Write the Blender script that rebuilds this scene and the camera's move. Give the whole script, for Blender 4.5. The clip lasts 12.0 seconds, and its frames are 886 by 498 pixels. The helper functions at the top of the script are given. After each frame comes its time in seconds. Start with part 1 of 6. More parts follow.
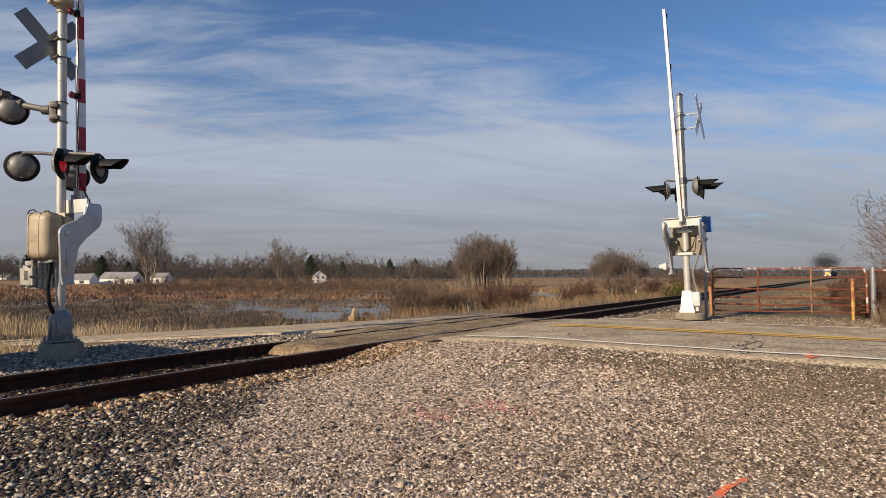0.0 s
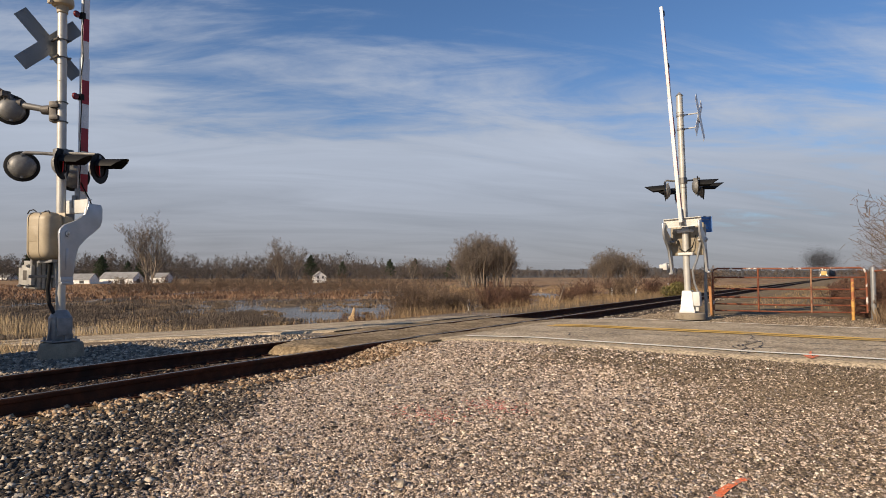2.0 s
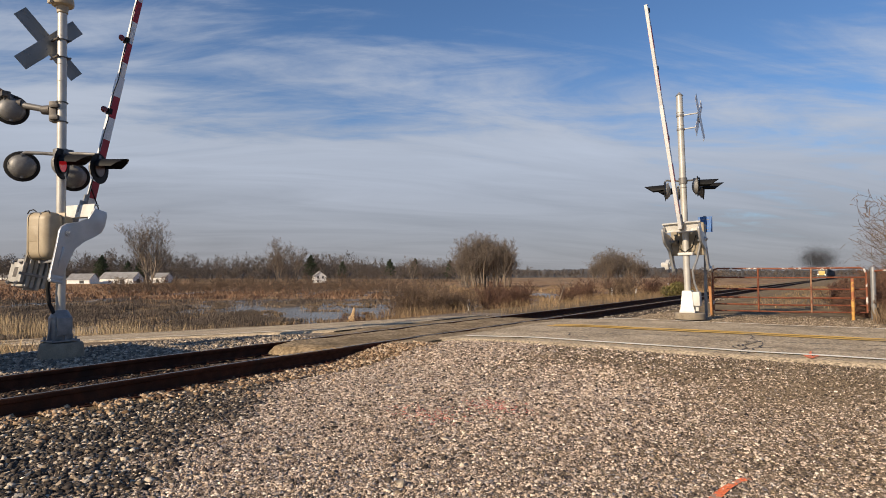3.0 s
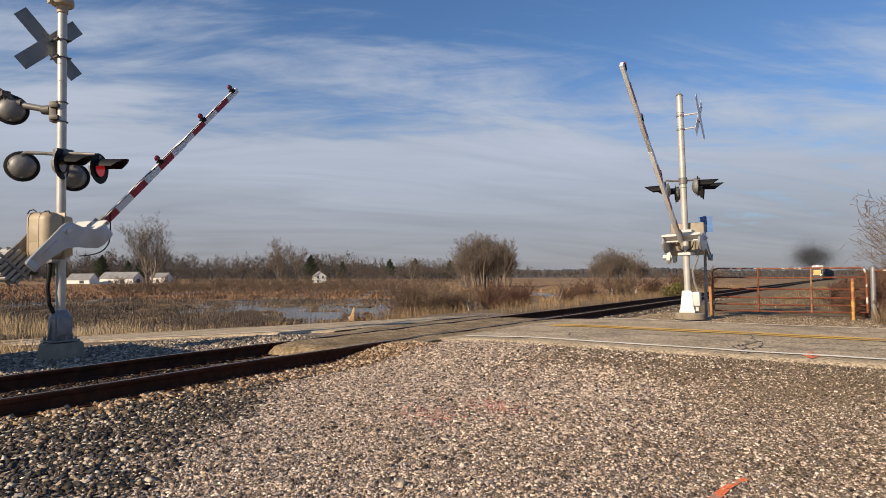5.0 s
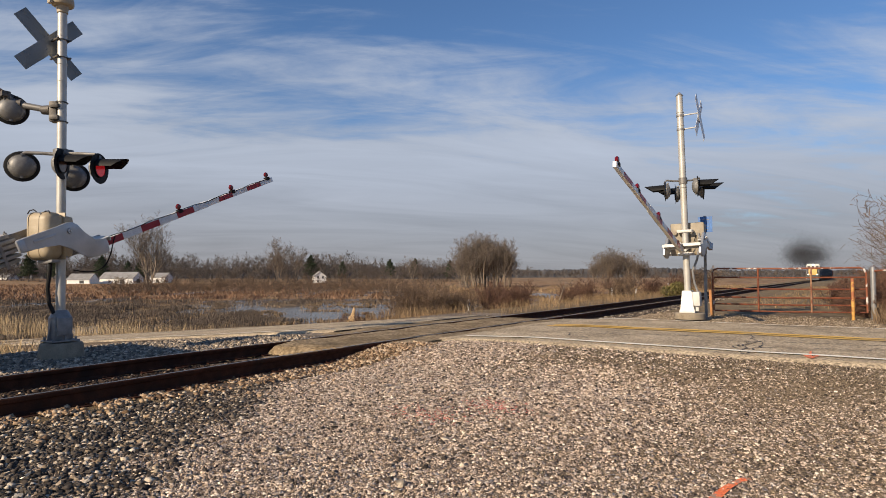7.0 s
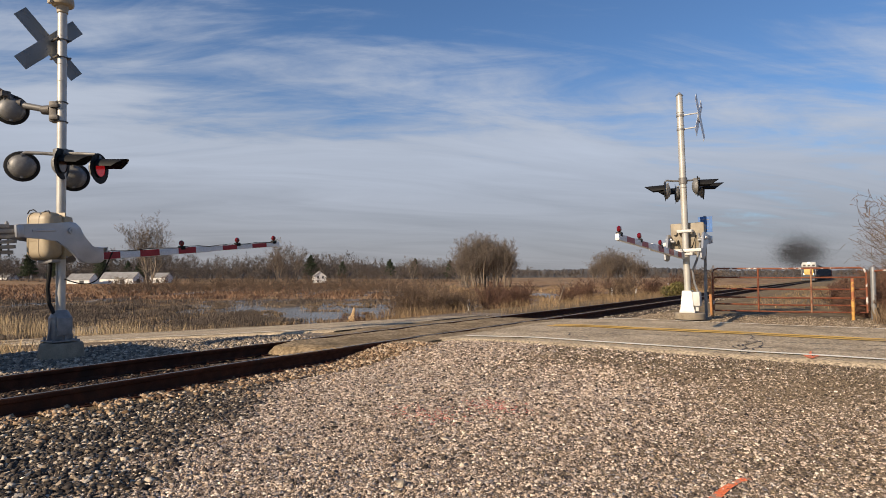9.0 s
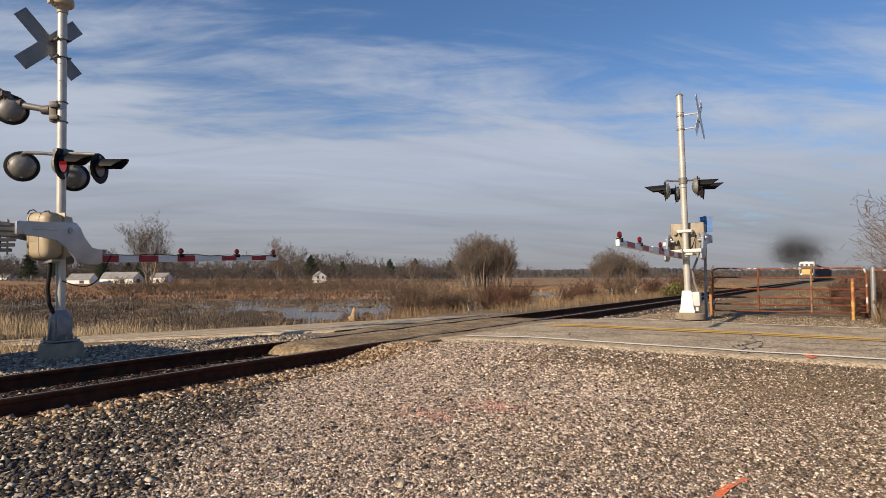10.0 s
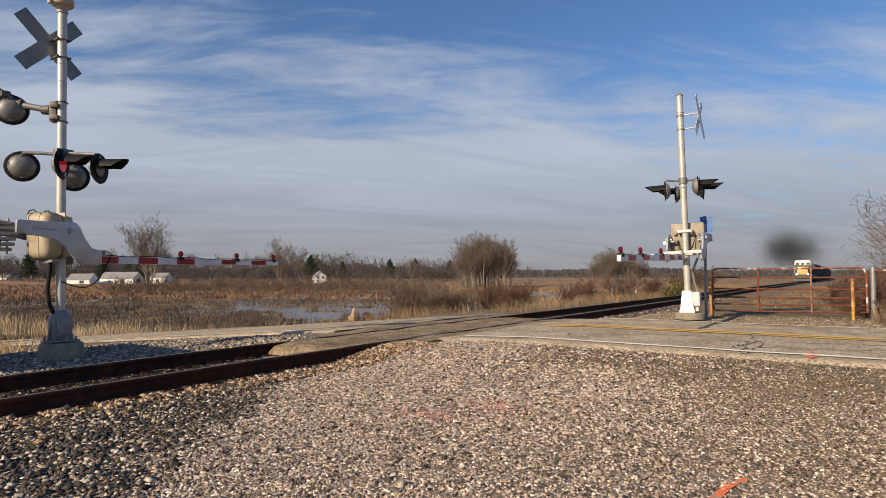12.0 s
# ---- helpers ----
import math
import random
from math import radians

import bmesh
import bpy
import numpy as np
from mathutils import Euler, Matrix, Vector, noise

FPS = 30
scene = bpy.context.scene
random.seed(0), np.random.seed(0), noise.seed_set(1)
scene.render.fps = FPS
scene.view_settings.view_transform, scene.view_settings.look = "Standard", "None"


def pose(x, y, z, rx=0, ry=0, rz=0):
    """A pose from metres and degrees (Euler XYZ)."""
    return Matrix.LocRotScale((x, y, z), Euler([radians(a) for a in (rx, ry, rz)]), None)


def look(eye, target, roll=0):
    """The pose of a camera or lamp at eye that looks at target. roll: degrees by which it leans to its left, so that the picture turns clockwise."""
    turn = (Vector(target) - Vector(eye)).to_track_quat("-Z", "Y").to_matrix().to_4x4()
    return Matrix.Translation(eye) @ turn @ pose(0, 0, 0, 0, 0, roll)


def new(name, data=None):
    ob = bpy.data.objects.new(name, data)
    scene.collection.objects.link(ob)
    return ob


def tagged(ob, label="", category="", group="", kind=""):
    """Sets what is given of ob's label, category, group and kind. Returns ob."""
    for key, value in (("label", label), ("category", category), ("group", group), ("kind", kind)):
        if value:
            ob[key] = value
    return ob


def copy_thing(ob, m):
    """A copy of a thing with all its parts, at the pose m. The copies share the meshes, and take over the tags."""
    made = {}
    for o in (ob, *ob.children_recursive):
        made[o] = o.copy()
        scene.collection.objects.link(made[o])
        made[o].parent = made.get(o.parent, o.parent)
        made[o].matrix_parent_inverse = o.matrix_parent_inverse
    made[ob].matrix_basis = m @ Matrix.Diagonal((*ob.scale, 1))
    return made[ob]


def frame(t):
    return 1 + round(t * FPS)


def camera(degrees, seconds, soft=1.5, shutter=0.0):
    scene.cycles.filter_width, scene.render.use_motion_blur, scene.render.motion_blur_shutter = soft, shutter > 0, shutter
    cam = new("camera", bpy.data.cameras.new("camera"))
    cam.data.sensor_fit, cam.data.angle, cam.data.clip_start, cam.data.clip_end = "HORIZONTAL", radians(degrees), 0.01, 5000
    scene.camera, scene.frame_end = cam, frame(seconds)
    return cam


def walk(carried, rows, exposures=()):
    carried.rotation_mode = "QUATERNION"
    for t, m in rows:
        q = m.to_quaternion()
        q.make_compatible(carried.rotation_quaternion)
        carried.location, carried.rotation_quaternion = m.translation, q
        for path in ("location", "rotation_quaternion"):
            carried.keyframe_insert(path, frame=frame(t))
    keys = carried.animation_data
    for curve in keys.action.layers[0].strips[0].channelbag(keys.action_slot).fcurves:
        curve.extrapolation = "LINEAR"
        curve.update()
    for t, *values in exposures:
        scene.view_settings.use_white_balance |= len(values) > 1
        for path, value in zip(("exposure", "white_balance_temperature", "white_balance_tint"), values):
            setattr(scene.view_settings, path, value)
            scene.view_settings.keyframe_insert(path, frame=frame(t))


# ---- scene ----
FOV = 2 * math.degrees(math.atan(784 / 1060))
cam = camera(FOV, 12.0, soft=0.9)
EYE = pose(0, 0, 1.15, 90 + 2.593, 0, 34.0)
walk(cam, [(0, EYE), (12.0, EYE)], exposures=[(0, 0.25), (2.5, 0.28), (5.0, 0.32), (12.0, 0.31)])

# ---------------------------------------------------------------- light
SUN_UP = radians(25)
SUN_TO = Vector((-0.24, -0.97, 0.0)).normalized() * math.cos(SUN_UP) + Vector((0, 0, math.sin(SUN_UP)))
sun = new("sun", bpy.data.lights.new("sun", "SUN"))
sun.data.energy, sun.data.angle, sun.data.color = 4.8, radians(0.6), (1.0, 0.81, 0.58)
sun.matrix_world = look((0, 0, 60), Vector((0, 0, 60)) - SUN_TO)


def make_world():
    w = bpy.data.worlds.new("world")
    scene.world = w
    w.use_nodes = True
    nt = w.node_tree
    nt.nodes.clear()
    N, K = nt.nodes.new, nt.links.new
    out, bg = N("ShaderNodeOutputWorld"), N("ShaderNodeBackground")
    sky = N("ShaderNodeTexSky")
    sky.sky_type, sky.sun_disc = "NISHITA", False
    sky.sun_elevation = SUN_UP
    sky.sun_rotation = math.atan2(SUN_TO.x, SUN_TO.y)
    sky.air_density, sky.dust_density, sky.ozone_density = 1.0, 0.8, 2.5
    tc = N("ShaderNodeTexCoord")
    sep = N("ShaderNodeSeparateXYZ")
    K(tc.outputs["Generated"], sep.inputs[0])
    # flat cloud deck: direction divided by its height
    add = N("ShaderNodeMath"); add.operation = "ADD"; add.inputs[1].default_value = 0.17
    K(sep.outputs[2], add.inputs[0])
    mx = N("ShaderNodeMath"); mx.operation = "MAXIMUM"; mx.inputs[1].default_value = 0.03
    K(add.outputs[0], mx.inputs[0])
    dx = N("ShaderNodeMath"); dx.operation = "DIVIDE"
    dy = N("ShaderNodeMath"); dy.operation = "DIVIDE"
    K(sep.outputs[0], dx.inputs[0]); K(mx.outputs[0], dx.inputs[1])
    K(sep.outputs[1], dy.inputs[0]); K(mx.outputs[0], dy.inputs[1])
    comb = N("ShaderNodeCombineXYZ")
    K(dx.outputs[0], comb.inputs[0]); K(dy.outputs[0], comb.inputs[1])
    mp = N("ShaderNodeMapping")
    mp.vector_type = "TEXTURE"
    mp.inputs["Rotation"].default_value = (0, 0, radians(46))
    mp.inputs["Scale"].default_value = (2.3, 0.62, 1)
    K(comb.outputs[0], mp.inputs[0])
    n1 = N("ShaderNodeTexNoise")
    n1.inputs["Scale"].default_value, n1.inputs["Detail"].default_value = 1.5, 10
    n1.inputs["Roughness"].default_value, n1.inputs["Distortion"].default_value = 0.60, 0.9
    K(mp.outputs[0], n1.inputs["Vector"])
    n2 = N("ShaderNodeTexNoise")
    n2.inputs["Scale"].default_value, n2.inputs["Detail"].default_value = 0.35, 4
    K(mp.outputs[0], n2.inputs["Vector"])
    # thin veil, thicker towards the horizon, broken into streaks
    hz = N("ShaderNodeMapRange")
    hz.inputs[1].default_value, hz.inputs[2].default_value = 0.05, 0.50
    hz.inputs[3].default_value, hz.inputs[4].default_value = 1.42, -0.52
    K(sep.outputs[2], hz.inputs[0])
    st = N("ShaderNodeMath"); st.operation = "MULTIPLY_ADD"; st.inputs[1].default_value = 2.1; st.inputs[2].default_value = -1.05
    K(n1.outputs[0], st.inputs[0])
    s2 = N("ShaderNodeMath"); s2.operation = "MULTIPLY_ADD"; s2.inputs[1].default_value = 1.3; s2.inputs[2].default_value = -0.65
    K(n2.outputs[0], s2.inputs[0])
    su = N("ShaderNodeMath"); su.operation = "ADD"
    K(st.outputs[0], su.inputs[0]); K(s2.outputs[0], su.inputs[1])
    # fine wisps across the streaks, and a clearer sky to the north-east
    mp2 = N("ShaderNodeMapping"); mp2.vector_type = "TEXTURE"
    mp2.inputs["Rotation"].default_value = (0, 0, radians(28))
    mp2.inputs["Scale"].default_value = (0.8, 0.3, 1)
    K(comb.outputs[0], mp2.inputs[0])
    n3 = N("ShaderNodeTexNoise")
    n3.inputs["Scale"].default_value, n3.inputs["Detail"].default_value = 1.6, 8
    n3.inputs["Roughness"].default_value, n3.inputs["Distortion"].default_value = 0.62, 0.7
    K(mp2.outputs[0], n3.inputs["Vector"])
    s3 = N("ShaderNodeMath"); s3.operation = "MULTIPLY_ADD"; s3.inputs[1].default_value = 1.1; s3.inputs[2].default_value = -0.50
    K(n3.outputs[0], s3.inputs[0])
    s4 = N("ShaderNodeMath"); s4.operation = "MULTIPLY_ADD"; s4.inputs[1].default_value = -0.36
    K(sep.outputs[0], s4.inputs[0]); K(s3.outputs[0], s4.inputs[2])
    s5 = N("ShaderNodeMath"); s5.operation = "ADD"; s5.inputs[1].default_value = -0.13
    K(s4.outputs[0], s5.inputs[0])
    s6 = N("ShaderNodeMath"); s6.operation = "ADD"
    K(su.outputs[0], s6.inputs[0]); K(s5.outputs[0], s6.inputs[1])
    su = s6
    sv = N("ShaderNodeMath"); sv.operation = "ADD"
    K(su.outputs[0], sv.inputs[0]); K(hz.outputs[0], sv.inputs[1])
    sc = N("ShaderNodeMapRange"); sc.interpolation_type = "SMOOTHSTEP"
    sc.inputs[3].default_value, sc.inputs[4].default_value = 0.0, 0.93
    K(sv.outputs[0], sc.inputs[0])
    # cloud brightness: greyer low down
    cr = N("ShaderNodeMapRange"); cr.interpolation_type = "SMOOTHSTEP"
    cr.inputs[1].default_value, cr.inputs[2].default_value = 0.0, 0.22
    K(sep.outputs[2], cr.inputs[0])
    cc = N("ShaderNodeMix"); cc.data_type = "RGBA"
    cc.inputs["A"].default_value = CLOUD_LOW
    cc.inputs["B"].default_value = CLOUD_HIGH
    K(cr.outputs[0], cc.inputs["Factor"])
    skm = N("ShaderNodeMix"); skm.data_type = "RGBA"; skm.blend_type = "MULTIPLY"
    skm.inputs["Factor"].default_value = 1.0
    skm.inputs["B"].default_value = SKY_TINT
    K(sky.outputs[0], skm.inputs["A"])
    mix = N("ShaderNodeMix"); mix.data_type = "RGBA"
    K(sc.outputs[0], mix.inputs["Factor"])
    cv = N("ShaderNodeMapRange"); cv.inputs[1].default_value, cv.inputs[2].default_value = 0.32, 0.68
    cv.inputs[3].default_value, cv.inputs[4].default_value = 0.90, 1.12
    K(n1.outputs[0], cv.inputs[0])
    cm = N("ShaderNodeMix"); cm.data_type = "RGBA"; cm.blend_type = "MULTIPLY"; cm.inputs["Factor"].default_value = 1.0
    K(cc.outputs["Result"], cm.inputs["A"]); K(cv.outputs[0], cm.inputs["B"])
    K(skm.outputs["Result"], mix.inputs["A"]); K(cm.outputs["Result"], mix.inputs["B"])
    K(mix.outputs["Result"], bg.inputs[0])
    bg.inputs[1].default_value = 0.10
    K(bg.outputs[0], out.inputs[0])


SKY_TINT = (0.60, 0.76, 0.95, 1)
CLOUD_LOW = (2.55, 2.54, 2.76, 1)
CLOUD_HIGH = (3.62, 4.0, 4.75, 1)
make_world()


# ---------------------------------------------------------------- materials
def material(name, c1, c2, scale=8.0, rough=0.8, metal=0.0, bump=0.2, fine=60.0, stain=None, emit=None, spread=(0.35, 0.65), dist=0.02, island=0.0, obj_random=0.0, spec=None, grain=0.22):
    m = bpy.data.materials.new(name)
    m.use_nodes = True
    nt = m.node_tree
    N, K = nt.nodes.new, nt.links.new
    b = nt.nodes["Principled BSDF"]
    b.inputs["Roughness"].default_value, b.inputs["Metallic"].default_value = rough, metal
    tc = N("ShaderNodeTexCoord")
    co = tc.outputs["Object"]
    n1 = N("ShaderNodeTexNoise"); n1.inputs["Scale"].default_value = scale; n1.inputs["Detail"].default_value = 6
    n2 = N("ShaderNodeTexNoise"); n2.inputs["Scale"].default_value = fine; n2.inputs["Detail"].default_value = 3
    K(co, n1.inputs["Vector"]); K(co, n2.inputs["Vector"])
    r = N("ShaderNodeMapRange")
    r.inputs[1].default_value, r.inputs[2].default_value = spread
    K(n1.outputs[0], r.inputs[0])
    mix = N("ShaderNodeMix"); mix.data_type = "RGBA"
    mix.inputs["A"].default_value, mix.inputs["B"].default_value = (*c1, 1), (*c2, 1)
    K(r.outputs[0], mix.inputs["Factor"])
    last = mix.outputs["Result"]
    # fine grain
    g = N("ShaderNodeMapRange"); g.inputs[3].default_value, g.inputs[4].default_value = 0.78, 1.22
    g.inputs[1].default_value, g.inputs[2].default_value = 0.3, 0.7
    K(n2.outputs[0], g.inputs[0])
    g.inputs[3].default_value, g.inputs[4].default_value = 1 - grain, 1 + grain
    mg = N("ShaderNodeMix"); mg.data_type = "RGBA"; mg.blend_type = "MULTIPLY"; mg.inputs["Factor"].default_value = 1
    K(last, mg.inputs["A"]); K(g.outputs[0], mg.inputs["B"])
    last = mg.outputs["Result"]
    if stain:
        n3 = N("ShaderNodeTexNoise"); n3.inputs["Scale"].default_value = scale * 0.37; n3.inputs["Detail"].default_value = 8
        n3.inputs["Roughness"].default_value = 0.65
        K(co, n3.inputs["Vector"])
        r3 = N("ShaderNodeMapRange"); r3.inputs[1].default_value, r3.inputs[2].default_value = stain[1]
        K(n3.outputs[0], r3.inputs[0])
        ms = N("ShaderNodeMix"); ms.data_type = "RGBA"; ms.inputs["B"].default_value = (*stain[0], 1)
        K(r3.outputs[0], ms.inputs["Factor"]); K(last, ms.inputs["A"])
        last = ms.outputs["Result"]
    if island or obj_random:
        if island:
            src = N("ShaderNodeNewGeometry").outputs["Random Per Island"]
        else:
            src = N("ShaderNodeObjectInfo").outputs["Random"]
        am = island or obj_random
        ri = N("ShaderNodeMapRange"); ri.inputs[3].default_value, ri.inputs[4].default_value = 1 - am, 1 + am
        K(src, ri.inputs[0])
        mi = N("ShaderNodeMix"); mi.data_type = "RGBA"; mi.blend_type = "MULTIPLY"; mi.inputs["Factor"].default_value = 1
        K(last, mi.inputs["A"]); K(ri.outputs[0], mi.inputs["B"])
        last = mi.outputs["Result"]
    K(last, b.inputs["Base Color"])
    if bump:
        bp = N("ShaderNodeBump"); bp.inputs["Strength"].default_value = bump; bp.inputs["Distance"].default_value = dist
        K(n2.outputs[0], bp.inputs["Height"]); K(bp.outputs[0], b.inputs["Normal"])
    if emit:
        b.inputs["Emission Color"].default_value = (*emit[0], 1)
        b.inputs["Emission Strength"].default_value = emit[1]
    if spec is not None:
        b.inputs["Specular IOR Level"].default_value = spec
    return m


M = {}
M["alu"] = material("aluminium_paint", (0.42, 0.405, 0.37), (0.52, 0.505, 0.465), 3, 0.45, 0.3, 0.08, 90, ((0.36, 0.35, 0.33), (0.58, 0.75)), dist=0.003, grain=0.07)
M["white"] = material("white_paint", (0.53, 0.52, 0.49), (0.62, 0.61, 0.58), 5, 0.45, 0, 0.06, 80, ((0.42, 0.38, 0.33), (0.62, 0.8)), dist=0.003, grain=0.07)
M["silver"] = material("silver_paint", (0.36, 0.372, 0.39), (0.45, 0.46, 0.475), 4, 0.36, 0.5, 0.06, 90, ((0.35, 0.35, 0.36), (0.62, 0.8)), dist=0.003, grain=0.07)
M["black"] = material("black_paint", (0.007, 0.007, 0.0075), (0.015, 0.0145, 0.014), 6, 0.6, 0, 0.08, 70, dist=0.003, spec=0.2)
M["beige"] = material("beige_enamel", (0.33, 0.265, 0.175), (0.42, 0.345, 0.235), 4, 0.5, 0, 0.1, 60, ((0.30, 0.25, 0.17), (0.6, 0.8)), dist=0.003, grain=0.07)
M["brownbox"] = material("weathered_housing", (0.21, 0.175, 0.125), (0.31, 0.265, 0.195), 5, 0.55, 0, 0.1, 60, ((0.18, 0.14, 0.10), (0.58, 0.78)), dist=0.003, grain=0.07)
M["concrete"] = material("concrete", (0.21, 0.17, 0.12), (0.31, 0.26, 0.19), 6, 0.9, 0, 0.5, 70, ((0.22, 0.19, 0.15), (0.55, 0.75)), dist=0.006)
M["galv"] = material("galvanised_steel", (0.20, 0.20, 0.205), (0.29, 0.288, 0.285), 9, 0.5, 0.35, 0.08, 90, ((0.25, 0.22, 0.2), (0.62, 0.8)), dist=0.003, grain=0.07)
M["crossback"] = material("bare_sheet_back", (0.17, 0.175, 0.172), (0.225, 0.23, 0.226), 2.5, 0.42, 0.45, 0.0, 60, ((0.13, 0.128, 0.122), (0.68, 0.9)), dist=0.002, grain=0.06)
M["fitting"] = material("dark_weathered_steel", (0.075, 0.066, 0.058), (0.125, 0.112, 0.10), 9, 0.6, 0.3, 0.1, 80, ((0.09, 0.05, 0.035), (0.58, 0.75)), dist=0.003)
M["armgrey"] = material("grey_weathered_tube", (0.15, 0.142, 0.132), (0.22, 0.21, 0.195), 9, 0.5, 0.35, 0.08, 90, ((0.14, 0.11, 0.09), (0.6, 0.8)), dist=0.003)
M["lamphouse"] = material("weathered_lamp_housing", (0.15, 0.147, 0.14), (0.235, 0.23, 0.22), 7, 0.5, 0.2, 0.1, 70, ((0.10, 0.09, 0.08), (0.52, 0.75)), dist=0.003)
M["plate"] = material("cast_plate_grey", (0.30, 0.29, 0.265), (0.42, 0.405, 0.37), 6, 0.6, 0.1, 0.1, 60, ((0.15, 0.13, 0.11), (0.55, 0.75)), dist=0.003, grain=0.1)
M["red"] = material("red_reflective", (0.27, 0.008, 0.018), (0.34, 0.012, 0.024), 5, 0.4, 0, 0.04, 90, ((0.22, 0.02, 0.02), (0.65, 0.85)), dist=0.002)
M["armwhite"] = material("white_reflective", (0.66, 0.67, 0.68), (0.74, 0.74, 0.74), 5, 0.4, 0, 0.04, 90, ((0.45, 0.43, 0.4), (0.62, 0.85)), dist=0.002)
M["lens_off"] = material("dull_unlit_lens", (0.10, 0.062, 0.050), (0.14, 0.09, 0.072), 30, 0.3, 0, 0.1, 60, dist=0.002)
M["lens_on"] = material("lit_red_lens", (0.34, 0.008, 0.012), (0.42, 0.014, 0.018), 30, 0.2, 0, 0, 60, emit=((1.0, 0.03, 0.04), 0.14))
M["bulb_red"] = material("arm_lamp_red", (0.11, 0.004, 0.008), (0.17, 0.007, 0.010), 30, 0.25, 0, 0, 60)
M["rail"] = material("rusty_rail", (0.042, 0.016, 0.009), (0.075, 0.029, 0.016), 7, 0.85, 0.0, 0.4, 80, ((0.03, 0.018, 0.013), (0.5, 0.7)), dist=0.004, spec=0.15)
M["railtop"] = material("worn_rail_head", (0.16, 0.13, 0.11), (0.26, 0.23, 0.21), 5, 0.38, 0.8, 0.05, 70, ((0.10, 0.06, 0.04), (0.5, 0.72)), dist=0.002)
M["tie"] = material("weathered_tie", (0.085, 0.06, 0.042), (0.17, 0.122, 0.085), 5, 0.9, 0, 0.7, 40, ((0.06, 0.04, 0.03), (0.5, 0.7)), dist=0.01, obj_random=0.25)
def stone_material(name, stops, single=False):
    """Broken stone: each piece takes its own colour from the range."""
    m = material(name, (0.5, 0.5, 0.5), (0.5, 0.5, 0.5), 9, 0.9, 0, 0.35, 90, dist=0.006, spec=0.25)
    nt = m.node_tree
    N, K = nt.nodes.new, nt.links.new
    b = nt.nodes["Principled BSDF"]
    rp = N("ShaderNodeValToRGB")
    rp.color_ramp.elements[0].position, rp.color_ramp.elements[0].color = stops[0][0], (*stops[0][1], 1)
    rp.color_ramp.elements[1].position, rp.color_ramp.elements[1].color = stops[-1][0], (*stops[-1][1], 1)
    for p, c in stops[1:-1]:
        rp.color_ramp.elements.new(p).color = (*c, 1)
    K(N("ShaderNodeObjectInfo").outputs["Random"] if single else N("ShaderNodeNewGeometry").outputs["Random Per Island"], rp.inputs[0])
    n = N("ShaderNodeTexNoise"); n.inputs["Scale"].default_value = 60; n.inputs["Detail"].default_value = 4
    K(N("ShaderNodeTexCoord").outputs["Object"], n.inputs["Vector"])
    r = N("ShaderNodeMapRange"); r.inputs[1].default_value, r.inputs[2].default_value = 0.3, 0.7
    r.inputs[3].default_value, r.inputs[4].default_value = 0.72, 1.28
    K(n.outputs[0], r.inputs[0])
    x = N("ShaderNodeMix"); x.data_type = "RGBA"; x.blend_type = "MULTIPLY"; x.inputs["Factor"].default_value = 1
    K(rp.outputs[0], x.inputs["A"]); K(r.outputs[0], x.inputs["B"])
    K(x.outputs["Result"], b.inputs["Base Color"])
    return m


M["ballast"] = stone_material("ballast_stone", ((0.0, (0.026, 0.021, 0.018)), (0.45, (0.066, 0.054, 0.045)), (0.72, (0.13, 0.108, 0.088)), (0.84, (0.24, 0.18, 0.12)), (0.90, (0.50, 0.42, 0.32)), (1.0, (0.62, 0.54, 0.43))))
M["loose"] = stone_material("loose_ballast_stone", ((0.0, (0.026, 0.021, 0.018)), (0.45, (0.066, 0.054, 0.045)), (0.72, (0.13, 0.108, 0.088)), (0.84, (0.24, 0.18, 0.12)), (0.90, (0.50, 0.42, 0.32)), (1.0, (0.62, 0.54, 0.43))), True)
M["browngravel"] = stone_material("brown_fine_gravel", ((0.0, (0.05, 0.036, 0.024)), (0.35, (0.125, 0.093, 0.060)), (0.75, (0.25, 0.196, 0.129)), (1.0, (0.46, 0.375, 0.27))))
M["verge"] = stone_material("tan_verge_stone", ((0.0, (0.10, 0.073, 0.048)), (0.5, (0.30, 0.232, 0.160)), (1.0, (0.58, 0.475, 0.35))))
# shade between the rails is put into this stone's dark colour
M["bedstone"] = stone_material("shade_dark_bed_stone", ((0.0, (0.016, 0.010, 0.008)), (0.5, (0.036, 0.024, 0.018)), (0.86, (0.07, 0.046, 0.032)), (0.93, (0.22, 0.16, 0.11)), (1.0, (0.40, 0.31, 0.22))))
M["rustballast"] = stone_material("rust_stained_stone", ((0.0, (0.10, 0.06, 0.035)), (0.4, (0.25, 0.165, 0.10)), (0.75, (0.42, 0.30, 0.19)), (1.0, (0.60, 0.48, 0.35))))
M["gravel"] = stone_material("pale_gravel_stone", ((0.0, (0.08, 0.057, 0.042)), (0.24, (0.25, 0.186, 0.136)), (0.58, (0.48, 0.376, 0.29)), (0.86, (0.68, 0.55, 0.435)), (1.0, (0.88, 0.77, 0.64))))
M["shoulder"] = stone_material("grey_shoulder_stone", ((0.0, (0.10, 0.083, 0.066)), (0.45, (0.23, 0.19, 0.15)), (0.8, (0.36, 0.30, 0.235)), (1.0, (0.58, 0.49, 0.39))))
